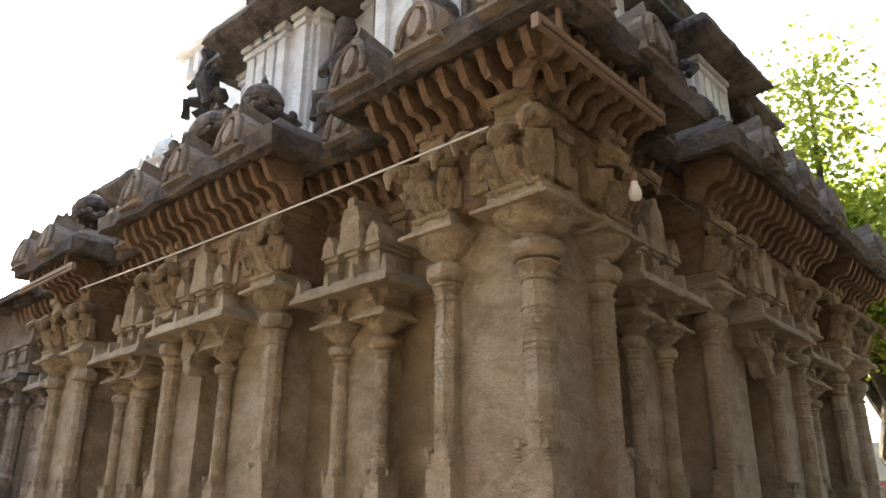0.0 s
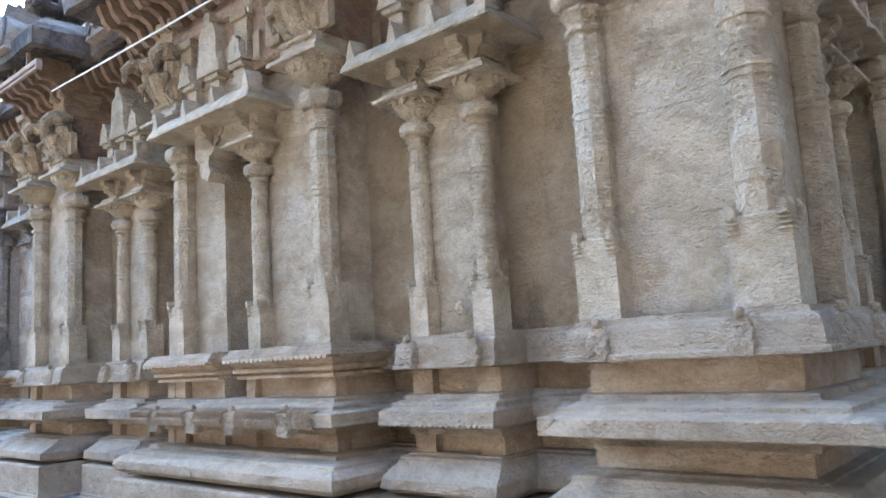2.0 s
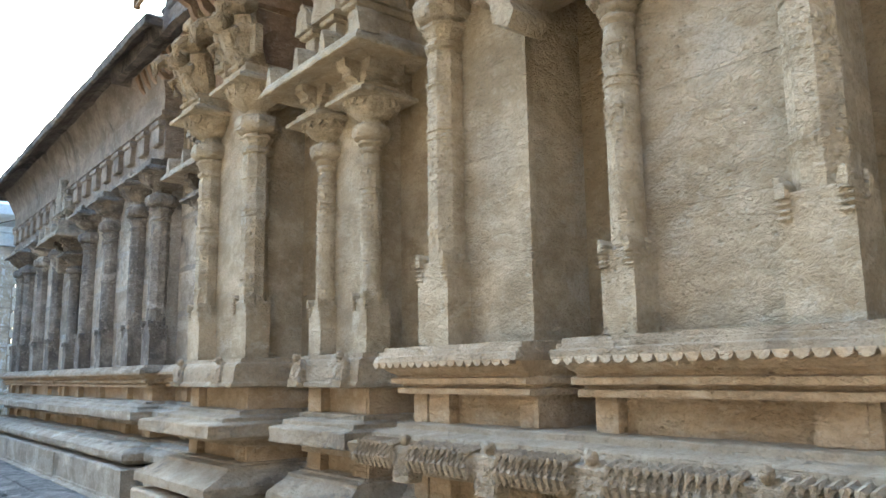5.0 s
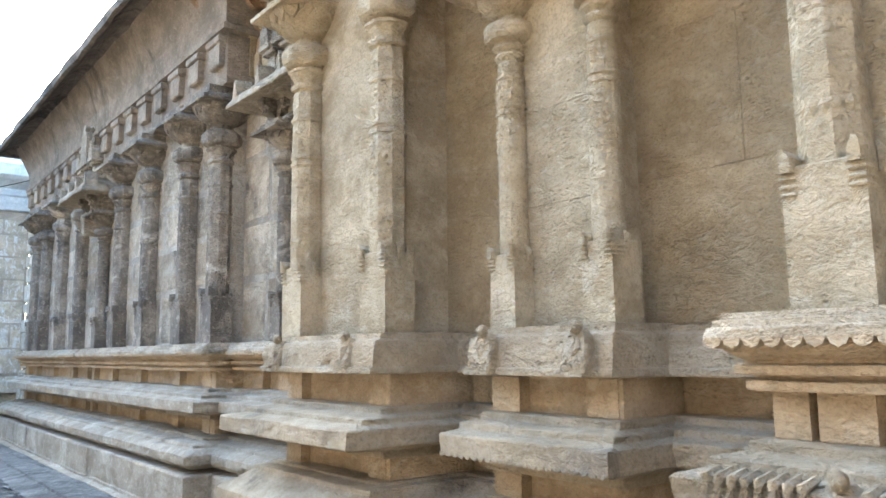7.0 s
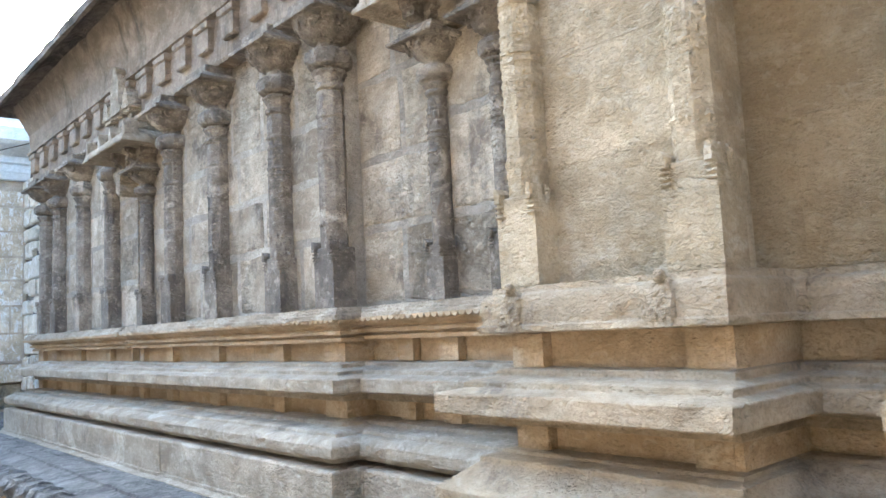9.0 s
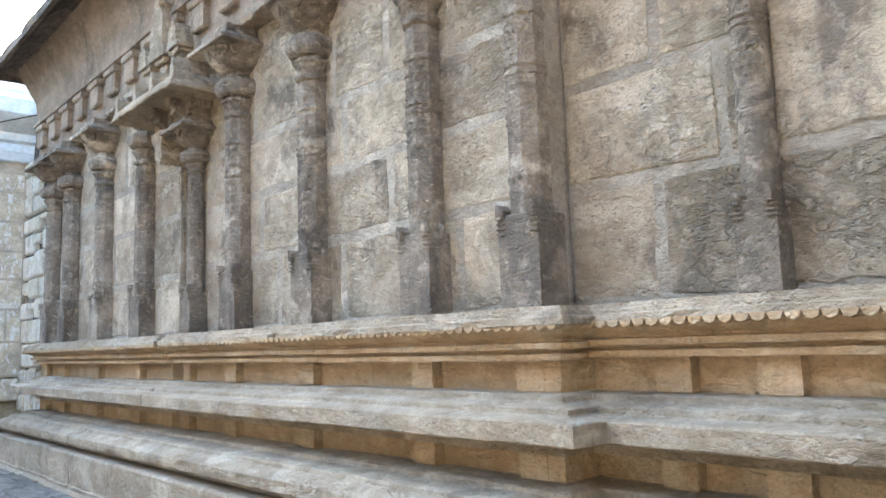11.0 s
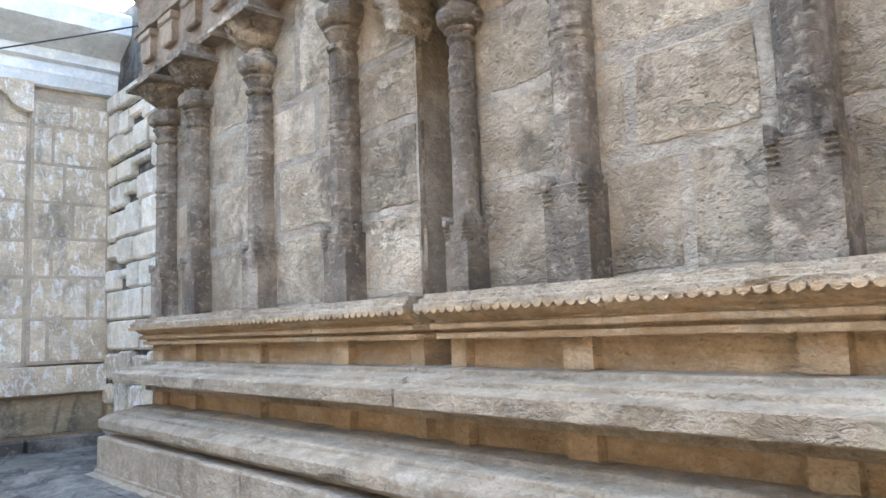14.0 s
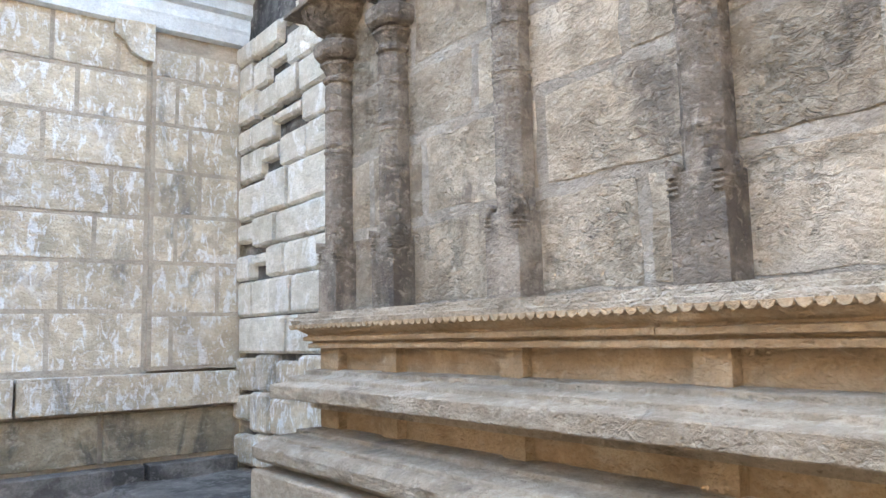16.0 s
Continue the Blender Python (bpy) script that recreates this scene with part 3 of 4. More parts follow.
def eave(parent, x0, x1, face, mat):
    """The small roof of a pavilion: overhanging eave, stub walls, finial gable."""
    course("eave", x0, x1, face, face + .3, [(-.02, 2.85), (.03, 2.86), (.06, 2.862), (.17, 2.846), (.178, 2.85), (.176, 2.868), (.15, 2.91), (.11, 2.945), (.06, 2.968), (-.04, 2.975)], mat, parent, "thick carved stone eave", amount=.004)
    w = x1 - x0
    for s in (x0 - .13, x0 + w * .28, x0 + w * .72, x1 + .13):       # upturned leaves on the eave
        bm = bmesh.new()
        q = [(s - .035, 2.9), (s + .035, 2.9), (s + .02, 2.96), (s + .012, 3.0), (s, 3.025), (s - .012, 3.0), (s - .022, 2.96)]
        loft(bm, [[(p[0], face - .15, p[1] - .01) for p in q], [(p[0], face - .05, p[1]) for p in q]])
        part("eave_leaf", bm, mat, parent)
    bm = bmesh.new()
    c = (x0 + x1) / 2
    box(bm, c - w * .42, c + w * .42, face + .02, face + .3, 2.96, 3.16, .01)
    for s in (c - w * .36, c, c + w * .36):
        box(bm, s - .045, s + .045, face - .03, face + .3, 2.965, 3.12, .006)
        box(bm, s - .065, s + .065, face - .055, face + .3, 3.12, 3.15, .006)
    part("roof_storey", bm, mat, parent)
    for s, hgt, wid in ((c - w * .02, 1.55, 1.4), (c + w * .38, .62, .8), (c - w * .4, .62, .8)):  # bell-shaped gable fronts
        bm = bmesh.new()
        q = [(-.09, 0), (.09, 0), (.09, .03), (.074, .05), (.068, .15), (.05, .19), (.022, .2), (.026, .225), (.012, .24), (-.012, .24), (-.026, .225), (-.022, .2), (-.05, .19), (-.068, .15), (-.074, .05), (-.09, .03)]
        loft(bm, [[(s + p[0] * .9 * wid, face - .07, 3.15 + p[1] * hgt) for p in q], [(s + p[0] * wid, face - .04, 3.15 + p[1] * hgt) for p in q], [(s + p[0] * wid, face + .25, 3.15 + p[1] * hgt) for p in q]])
        blob(bm, (s, face - .065, 3.15 + .1 * hgt), (.035 * wid, .015, .04), 1, .2)
        part("gable", bm, mat, parent)
    bm = bmesh.new()
    box(bm, x0 + .02, x1 - .02, face + .03, face + .3, 2.72, 2.86, .004)
    part("lintel", bm, mat, parent)


def scaled(profile, k):
    return [(o * k if o > 0 else o, z) for o, z in profile]


def mass(parent, x0, x1, face, marks, kind, panel, wallmat, upto=3.12, lions=(), out=1.0, deep=0.67, base=True, ends=(.45, .45)):
    """One projecting bay: plinth, base mouldings with pillarets, cornice, and the coursed wall face above."""
    w = .11
    back = face + deep
    low = SLAB if wallmat is GREY else BASE
    if base:
        lay = lambda nm, prof, mt, am, mean: runs(nm, x0, x1, face, back, prof, mt, parent, rng, mean, ends, amount=am, seed=x0) if x1 - x0 > 1.3 else course(nm, x0, x1, face, back, prof, mt, parent, amount=am, seed=x0, ends=ends)
        lay("plinth", scaled(PLINTH, out), low, .004, .6)
        lay("roll_moulding", scaled(roll(.27) if kind == "ovolo" else chamfer(.26), out), low, .003, 1.1)
        s = .2 if kind == "ovolo" else .25
        lay("slab_moulding", scaled(slab(s), out), low, .003, 1.3)
        lay("cornice_moulding", scaled(OVOLO, out) if kind == "ovolo" else scaled(CORNICE, max(out, .75)), CLEAN if kind == "ovolo" else BASE, .0025, 1.2)
        if kind == "ovolo":
            lay("cornice_lip", scaled(LIP, out), low, .003, 1.4)
        if kind == "ovolo":
            scallops(parent, x0 - .12 * ends[0], x1 + .12 * ends[1], face - .127, 1.495, drop=.021)
        for z0, z1, name in ((1.284, 1.40, "upper_frieze"), (1.022, 1.11, "lower_frieze")):
            course(name, x0, x1, face + .045, back, [(0, z0), (0, z1)], CLEAN, parent, amount=.003, returns=False)
            for m in marks:
                bm = bmesh.new()
                pillaret(bm, m, w, face, z0, z1)
                part("pillaret", bm, CLEAN, parent)
            for a in (x0, x1 - .076):
                bm = bmesh.new()
                box(bm, a, a + .076, face + .004, back, z0, z1, .005)
                part("corner_block", bm, CLEAN, parent)
        if out < .9 and kind == "slab" and deep == .5:           # serrated lower edge of the slab
            scallops(parent, x0 - .07, x1 + .07, face - s * out - .003, 1.168, .03, BASE, .012)
        for x in lions:
            part("lion_mask", LION, None, parent, at=(x, face, 0))
    # wall body and its coursed face
    bm = bmesh.new()
    box(bm, x0 + panel + .012, x1 - panel - .012, face + panel + (.003 if wallmat is GREY else .008), back, 1.545, upto)
    part("wall_core", bm, BEDDING if wallmat is GREY else wallmat, parent)
    hs = [1.546]
    while hs[-1] < upto - .25:
        hs.append(min(upto, hs[-1] + rng.uniform(.3, .45)))
    if hs[-1] < upto:
        hs[-1] = upto
    stones(parent, x0 + panel, x1 - panel, face + panel, hs, wallmat, rng, mean=1.2 if x1 - x0 < 1 else .62, joint=.012 if wallmat is GREY else .001, proud=.002 if wallmat is GREY else .001, ragged=.022 if wallmat is GREY else .0004)


def pavilion(parent, x0, x1, face, grey=False, kind="slab", base=True):
    """Two slender columns before a shallow bay, under a small carved roof."""
    m = GREY if grey else SAND
    mass(parent, x0, x1, face, (x0 + .07, x1 - .07), kind, .08, m, 2.74, lions=() if grey else (x0 + .07, x1 - .07), out=.65, deep=.5, base=base)
    column(parent, x0 + .065, face, grey)
    column(parent, x1 - .065, face, grey)
    eave(parent, x0 - .02, x1 + .02, face - .02, m)


def corner_bay(parent, x0, x1, face, first=True, stout=1.0, ends=(.45, .45)):
    mass(parent, x0, x1, face, (x0 + .08, x1 - .08), "slab", .08, SAND, 3.12, lions=(x0 + .1, x1 - .14), ends=ends)
    if first:
        pilaster(parent, x0 + .075, face)
    pilaster(parent, x1 - .075, face, stout=stout)


def niche_bay(parent, x0, x1, face, n0, n1, grey, marks, small):
    """A wide bay split by a deep narrow niche with a roofed front."""
    m = GREY if grey else SAND
    left = [k for k in marks if k < n0]
    right = [k for k in marks if k > n1]
    for a, b, ks, ret in ((x0, n0, left, (.6, .35)), (n1, x1, right, (.35, 1.0))):
        mass(parent, a, b, face, ks, "ovolo", .08 if grey else .08, m, 3.12, ends=ret)
        for k in ks:
            pilaster(parent, k, face, grey, not grey)
    course("niche_slab", n0 - .1, n1 + .1, face, face + .6, slab(.195), SLAB if grey else BASE, parent, returns=False)
    course("niche_roll", n0 - .1, n1 + .1, face, face + .6, roll(.265), SLAB if grey else BASE, parent, returns=False)
    course("niche_plinth", n0 - .1, n1 + .1, face, face + .6, PLINTH, SLAB if grey else BASE, parent, returns=False)
    course("niche_frieze", n0 - .05, n1 + .05, face + .05, face + .6, [(0, 1.02), (0, 1.112)], CLEAN, parent, returns=False)
    bm = bmesh.new()
    box(bm, n0 - .02, n1 + .02, face + .38, face + .45, 1.2, 3.12)
    part("niche_back", bm, m, parent)
    column(parent, small, face - .02, grey)
    bm = bmesh.new()                                       # stump of the broken column on the far side
    q = [(-.1, 2.73), (.1, 2.73), (.1, 2.70), (.05, 2.68), (.04, 2.62), (.06, 2.58), (.03, 2.53), (-.04, 2.57), (-.05, 2.64), (-.1, 2.69)]
    loft(bm, [[(n0 - .02 + p[0], face - .09, p[1]) for p in q], [(n0 - .02 + p[0] * 1.1, face - .03, p[1]) for p in q], [(n0 - .02 + p[0], face + .06, p[1]) for p in q]])
    part("broken_capital", bm, m, parent, "broken stump of a fallen column")
    part("bracket", BRACK_G if grey else BRACK, None, parent, at=(n0 - .02, face - .02, 0))
    eave(parent, n0 - .24, small + .1, face - .06, m)


def recess_wall(parent, x0, x1, y, mat, upto=3.5, kind="slab"):
    mass(parent, x0, x1, y, (), kind, .0, mat, upto, out=.5, deep=.4)


def ribbed_roof_edge(parent, x0, x1, face, back=4.2):
    """The great overhanging eave with its rafter ends, over one stretch of wall."""
    course("beam", x0, x1, face, back, [(0, 3.10), (.02, 3.12), (.02, 3.45), (.05, 3.47), (.05, 3.53), (.0, 3.54), (.0, 3.62), (.04, 3.64), (.04, 3.9)], SOFFIT, parent, amount=.006)
    course("great_eave", x0, x1, face, back, [(-.05, 3.84), (.2, 3.86), (.34, 3.835), (.395, 3.8), (.445, 3.808), (.455, 3.93), (.43, 3.945), (.40, 3.99), (.3, 4.09), (.12, 4.15), (-.2, 4.17)], MOSS, parent, "blackened overhanging stone eave", amount=.02, step=.06, chips=.05)
    k = x0 + .06
    while k < x1 - .05:                                    # short posts of the frieze, with gaps between
        bm = bmesh.new()
        box(bm, k, k + .12, face - .06, face, 3.16, 3.42, .008)
        box(bm, k - .02, k + .14, face - .08, face, 3.4, 3.452, .006)
        box(bm, k + .15, k + .21, face - .045, face, 3.13, 3.3, .01)
        part("frieze_block", bm, RECESS, parent)
        k += .29
    k = x0 - .2
    while k < x1 + .2:
        part("rafter_end", RIB, None, parent, at=(k, face, 0))
        k += .14


def rib_mesh():
    bm = bmesh.new()
    q = [(-.0, 3.6), (-.06, 3.57), (-.1, 3.6), (-.13, 3.66), (-.19, 3.69), (-.25, 3.68), (-.29, 3.72), (-.33, 3.81), (-.3, 3.87), (-.0, 3.88)]
    loft(bm, [[(-.024, p[0], p[1]) for p in q], [(.024, p[0], p[1]) for p in q]])
    return mesh_of(bm, "rafter_end", SOFFIT)


def kudu_mesh():
    """A horseshoe gable ornament on the eave."""
    bm = bmesh.new()
    q = [(math.cos(a) * (.13 + .02 * math.sin(3 * a)), math.sin(a) * .17) for a in [math.pi * k / 12 for k in range(13)]]
    q = [(.15, -.05)] + q + [(-.15, -.05)]
    q.insert(8, (0, .25))
    loft(bm, [[(p[0] * .9, -.05, p[1]) for p in q], [(p[0], 0, p[1]) for p in q], [(p[0], .2, p[1]) for p in q]])
    turned2 = [(math.cos(2 * math.pi * k / 10) * .055, math.sin(2 * math.pi * k / 10) * .07 + .05) for k in range(10)]
    loft(bm, [[(p[0] * .7, -.085, p[1]) for p in turned2], [(p[0], -.05, p[1]) for p in turned2]])
    limb(bm, [(.1, -.06, -.03), (.09, -.07, .06), (.05, -.07, .13), (0, -.07, .15), (-.05, -.07, .13), (-.09, -.07, .06), (-.1, -.06, -.03)], [.02] * 7, 6)
    return mesh_of(bm, "gable_ornament", FRIEZE)


RIB, KUDU = rib_mesh(), kudu_mesh()

# ---- the long wall ----
wall_south = thing("wall_south", "long tan carved sandstone temple wall with pilasters", "wall", kind="structure")
recess_wall(wall_south, -8.0, -2.2, REC, RECESS)
mass(wall_south, -9.4, -7.9, REC - .02, (-8.65, -8.95), "ovolo", .06, GREY, 3.5, out=.95, deep=.4)
corner_bay(wall_south, -2.76, -2.02, FACE, stout=1.2, ends=(.3, 1.0))
pavilion(wall_south, -3.78, -3.27, PAV)
niche_bay(wall_south, -5.76, -4.18, FACE, -5.14, -4.92, False, (-5.61, -4.26), -4.80)
pavilion(wall_south, -6.77, -6.25, PAV)
corner_bay(wall_south, -7.97, -7.19, FACE + .02)
pavilion(wall_south, -8.72, -8.2, 3.23, True, "ovolo", False)
niche_bay(wall_south, -14.72, -9.25, LONG, -12.07, -11.92, True, (-14.6, -14.12, -13.37, -12.61, -11.355, -10.65, -9.88, -9.37), -11.845)

bm = bmesh.new()
x = -5.79
while x < -4.1:
    if abs(x + 5.55) > .05 and abs(x + 5.15) > .05 and abs(x + 4.78) > .05 and abs(x + 4.33) > .05:
        limb(bm, [(x, FACE - .16, 1.24), (x, FACE - .212, 1.23), (x, FACE - .226, 1.19), (x, FACE - .212, 1.156)], [.009, .011, .011, .008], 5)
    x += .027
tagged(part("fluted_band", bm, BASE, wall_south), "close-set carved flutes along the slab moulding", kind="stuff")
for x in (-5.55, -5.15, -4.78, -4.33):
    part("lion_mask", LION, None, wall_south, at=pose(x, FACE - .09, -.29))
bm = bmesh.new()
turned(bm, 0, 0, [(.012, -.02), (.03, -.012), (.034, 0), (.026, .014), (.01, .02)], 12)
part("carved_knob", bm, SAND, wall_south, at=pose(-3.5, PAV + .04, 1.66, 90, 0, 0))

eaves = thing("temple_eaves", "weathered overhanging stone eaves with rafter ends", "eaves", kind="structure")
for a, b, f, k in ((-2.76, -2.02, FACE - .02, 3.64), (-5.76, -4.18, FACE - .03, 4.2), (-7.6, -7.19, FACE - .02, 4.2), (-9.3, -2.5, REC + .02, 4.2)):
    ribbed_roof_edge(eaves, a, b, f, k)

# upper frieze and smooth eave over the long grey bay
course("frieze_beam", -14.81, -9.16, LONG, 4.2, [(.02, 3.10), (.03, 3.12), (.03, 3.40), (.075, 3.41), (.08, 3.44), (.05, 3.46), (.06, 3.62), (.14, 3.82), (.2, 3.93)], FRIEZE, eaves, "brown frieze with a row of small blocks", amount=.006, step=.12)
x = -14.76
while x < -9.2:
    bm = bmesh.new()
    box(bm, x, x + .16, LONG - .07, LONG, 3.2, 3.36, .01)
    box(bm, x - .02, x + .18, LONG - .085, LONG, 3.34, 3.39, .008)
    part("frieze_block", bm, FRIEZE, eaves)
    x += .34
course("great_eave", -14.66, -8.95, LONG, 4.2, [(.18, 3.92), (.24, 3.93), (.31, 3.9), (.37, 3.84), (.4, 3.845), (.41, 3.9), (.36, 3.94), (.25, 4.0), (.1, 4.04), (-.2, 4.06)], MOSS, eaves, "smooth blackened overhanging stone eave", amount=.012, step=.15)

# ---- sub-base below the plinths ----
sub_base = thing("temple_sub_base", "dark weathered lotus-petal ledge over a brown fluted base", "base", kind="structure")
course("ledge", -16.31, -1.62, 2.55, 3.8, [(.0, .45), (.05, .46), (.12, .53), (.1, .57), (-.05, .60), (-.06, .615), (-.2, .62)], LEDGE, sub_base, amount=.015, step=.1)
bm = bmesh.new()
q = [(-.1, 0, .0), (-.11, -.08, .02), (-.085, -.17, .0), (0, -.21, -.035), (.085, -.17, .0), (.11, -.08, .02), (.1, 0, .0)]
loft(bm, [[(p[0] * .9, p[1] * .9, p[2] + .03) for p in q], q, [(p[0] * .9, p[1] * .85, p[2] - .06) for p in q]])
PETAL = mesh_of(bm, "petal", LEDGE)
bm = bmesh.new()
turned(bm, 0, 0, [(.07, 0), (.07, .46)], 10)
FLUTED = mesh_of(bm, "flute", FLUTE)
x = -16.1
while x < -1.6:
    part("petal", PETAL, None, sub_base, at=pose(x, 2.47 + rng.uniform(-.01, .01), .545 + rng.uniform(-.008, .008), rng.uniform(-5, 5), rng.uniform(-4, 4), rng.uniform(-5, 5)))
    x += .225
x = -16.1
while x < -1.6:
    part("flute", FLUTED, None, sub_base, at=(x, 2.56, 0))
    x += .165
course("fluted_core", -16.31, -1.66, 2.58, 3.8, [(0, 0), (0, .46)], FLUTE, sub_base, amount=.0)

# ---- the short wall round the corner (local x is the world's y) ----
EAST = Matrix.Rotation(radians(90), 4, "Z")
wall_east = thing("wall_east", "shaded carved sandstone temple wall with pilasters", "wall", kind="structure", at=EAST)
EF = 2.02
recess_wall(wall_east, 3.5, 8.6, EF + .37, RECESS)
corner_bay(wall_east, 2.93, 3.62, EF, False, ends=(1.0, .3))
pavilion(wall_east, 4.05, 4.58, EF + .13)
niche_bay(wall_east, 4.86, 6.7, EF, 5.66, 5.9, False, (4.95, 6.6), 5.98)
pavilion(wall_east, 6.98, 7.4, EF + .13)
corner_bay(wall_east, 7.6, 8.35, EF)
eaves_east = thing("temple_eaves_east", "dark shaded stone eaves over the short wall", "eaves", kind="structure", at=EAST)
for a, b, f, k in ((2.93, 3.62, EF - .02, 2.74), (4.86, 6.7, EF - .03, 4.2), (7.6, 8.35, EF - .02, 4.2), (3.3, 8.4, EF + .38, 4.2)):
    ribbed_roof_edge(eaves_east, a, b, f, k)

# ---- closing wall of the pillared hall, whitewashed cornice ----
HALL = Matrix.Translation((-16.31, 0, 0)) @ Matrix.Rotation(radians(90), 4, "Z")
wall_west = thing("wall_west", "pale stone hall wall streaked with whitewash", "wall", kind="structure", at=HALL)
hr = random.Random(9)
bm = bmesh.new()
box(bm, -7.0, 3.4, .004, .6, 0, 3.5)
box(bm, 2.79, 3.37, -.046, .002, 1.26, 3.3)
part("wall_core", bm, MORTAR, wall_west)
stones(wall_west, -7.0, 2.78, -.0, [1.27, 1.62, 1.92, 2.2, 2.5, 2.8, 3.1, 3.44], ASHLAR, hr, .48, .012, .06, .003, ragged=.004)
stones(wall_west, 2.80, 3.36, -.05, [1.27, 1.6, 1.92, 2.22, 2.5, 2.8, 3.1, 3.3], ASHLAR, hr, .36, .012, .1, .003, ragged=.004)
stones(wall_west, -7.0, 3.36, -.1, [1.03, 1.25], ASHLAR, hr, 1.3, .008, .2, .003)
stones(wall_west, -7.0, 3.36, -.03, [.72, 1.03], STAINED, hr, .6, .016, .1, .008, ragged=.006)
stones(wall_west, -7.0, 3.36, -.12, [.36, .72], LEDGE, hr, .7, .016, .2, .01)
stones(wall_west, -7.0, 3.36, -.2, [.0, .36], LEDGE, hr, .7, .016, .3, .01)

bm = bmesh.new()
q = [(2.56, 3.44), (2.56, 3.34), (2.62, 3.3), (2.66, 3.24), (2.74, 3.2), (2.8, 3.2), (2.8, 3.44)]
loft(bm, [[(p[0], -.05, p[1]) for p in q], [(p[0], .1, p[1]) for p in q]])
part("corbel", bm, ASHLAR, wall_west)
hall_roof = thing("hall_cornice", "whitewashed moulded plaster cornice of the pillared hall", "cornice", kind="structure", at=HALL)
course("cornice", -7.0, 3.9, -.02, .7, [(.0, 3.42), (.03, 3.43), (.05, 3.5), (.06, 3.52), (.06, 3.6), (.1, 3.62), (.1, 3.7), (.3, 3.8), (.36, 3.84), (.38, 3.98), (.34, 4.02), (.0, 4.04)], SKYLIT_WASH, hall_roof, amount=.006, step=.15, returns=False)
course("parapet", -7.0, 3.9, .12, .7, [(.0, 4.02), (.0, 4.2), (.05, 4.22), (.05, 4.28), (.0, 4.32), (-.2, 4.33)], WHITE, hall_roof, amount=.015, step=.12, returns=False)

wall_return = thing("wall_return", "striped whitewashed masonry return with dark joints", "wall", kind="structure")
bm = bmesh.new()
box(bm, -16.41, -14.6, 3.42, 3.9, 0, 4.1)
part("wall_core", bm, LEDGE, wall_return)
zz = 0.0
while zz < 3.45:
    h = hr.uniform(.17, .27)
    xx = -16.29
    while xx < -14.9:
        near = xx > -15.6
        w = hr.uniform(.5, .8) if near else hr.uniform(.2, .38)
        gap = 0 if near or hr.random() < .45 else hr.uniform(.05, .095)
        bm = bmesh.new()
        box(bm, xx, min(xx + w, -14.69), 3.36 + hr.uniform(-.015, .015), 3.5, zz + (gap if hr.random() < .5 else 0), zz + h - gap * .4, .018)
        part("stone_block", bm, PALE if zz > 1.2 else ASHLAR, wall_return)
        xx += w + (.006 if near else hr.uniform(.008, .03))
    zz += h + .007

# ---- roof and tower ----
roof = thing("temple_roof", "flat blackened roof terrace over the shrine", "roof", kind="structure")
bm = bmesh.new()
box(bm, -15.0, -2.3, 3.2, 9, 3.9, 3.99)
part("terrace", bm, MOSS, roof)


def kuta(parent, x, y, z, s, body, dark, rot=0.0, long=1.0):
    """A miniature domed shrine of the parapet: base, pilastered body, eave, dome and finial."""
    at = Matrix.Translation((x, y, z)) @ Matrix.Rotation(radians(rot), 4, "Z") @ Matrix.Diagonal((s * long, s, s, 1))
    bm = bmesh.new()
    box(bm, -.3, .3, -.3, .3, -.02, .08, .02)
    box(bm, -.24, .24, -.24, .24, .08, .5, .01)
    shrine = part("roof_shrine", mesh_of(bm, "roof_shrine", body), None, parent, at=at)
    for u in (-.2, -.07, .07, .2):
        for v in (-1, 1):
            bm = bmesh.new()
            box(bm, u - .03, u + .03, v * .255 - .02, v * .255 + .02, .08, .46, .006)
            box(bm, u - .045, u + .045, v * .262 - .02, v * .262 + .02, .42, .48, .006)
            part("pilaster", bm, body, shrine)
            bm = bmesh.new()
            box(bm, v * .255 - .02, v * .255 + .02, u - .03, u + .03, .08, .46, .006)
            part("pilaster", bm, body, shrine)
    bm = bmesh.new()
    loft(bm, [[worn(p, .02) for p in r] for r in [[(-a, -a, h), (0, -a - .01, h), (a, -a, h), (a + .01, 0, h), (a, a, h), (0, a, h), (-a, a, h), (-a, 0, h)] for a, h in ((.26, .47), (.36, .5), (.38, .54), (.34, .6), (.26, .66), (.22, .68))]])
    for u in (-.22, 0, .22):
        blob(bm, (u, -.37, .6), (.07, .04, .07), 2, .3)
        blob(bm, (.37, u, .6), (.04, .07, .07), 2, .3)
    part("shrine_eave", bm, dark, shrine)
    bm = bmesh.new()
    turned(bm, 0, 0, [(.16, .66), (.16, .74), (.26, .78), (.28, .84), (.25, .94), (.17, 1.03), (.08, 1.09), (.03, 1.12), (.05, 1.16), (.02, 1.2), (.0, 1.28)], 10)
    part("shrine_dome", bm, dark, shrine)
    return shrine


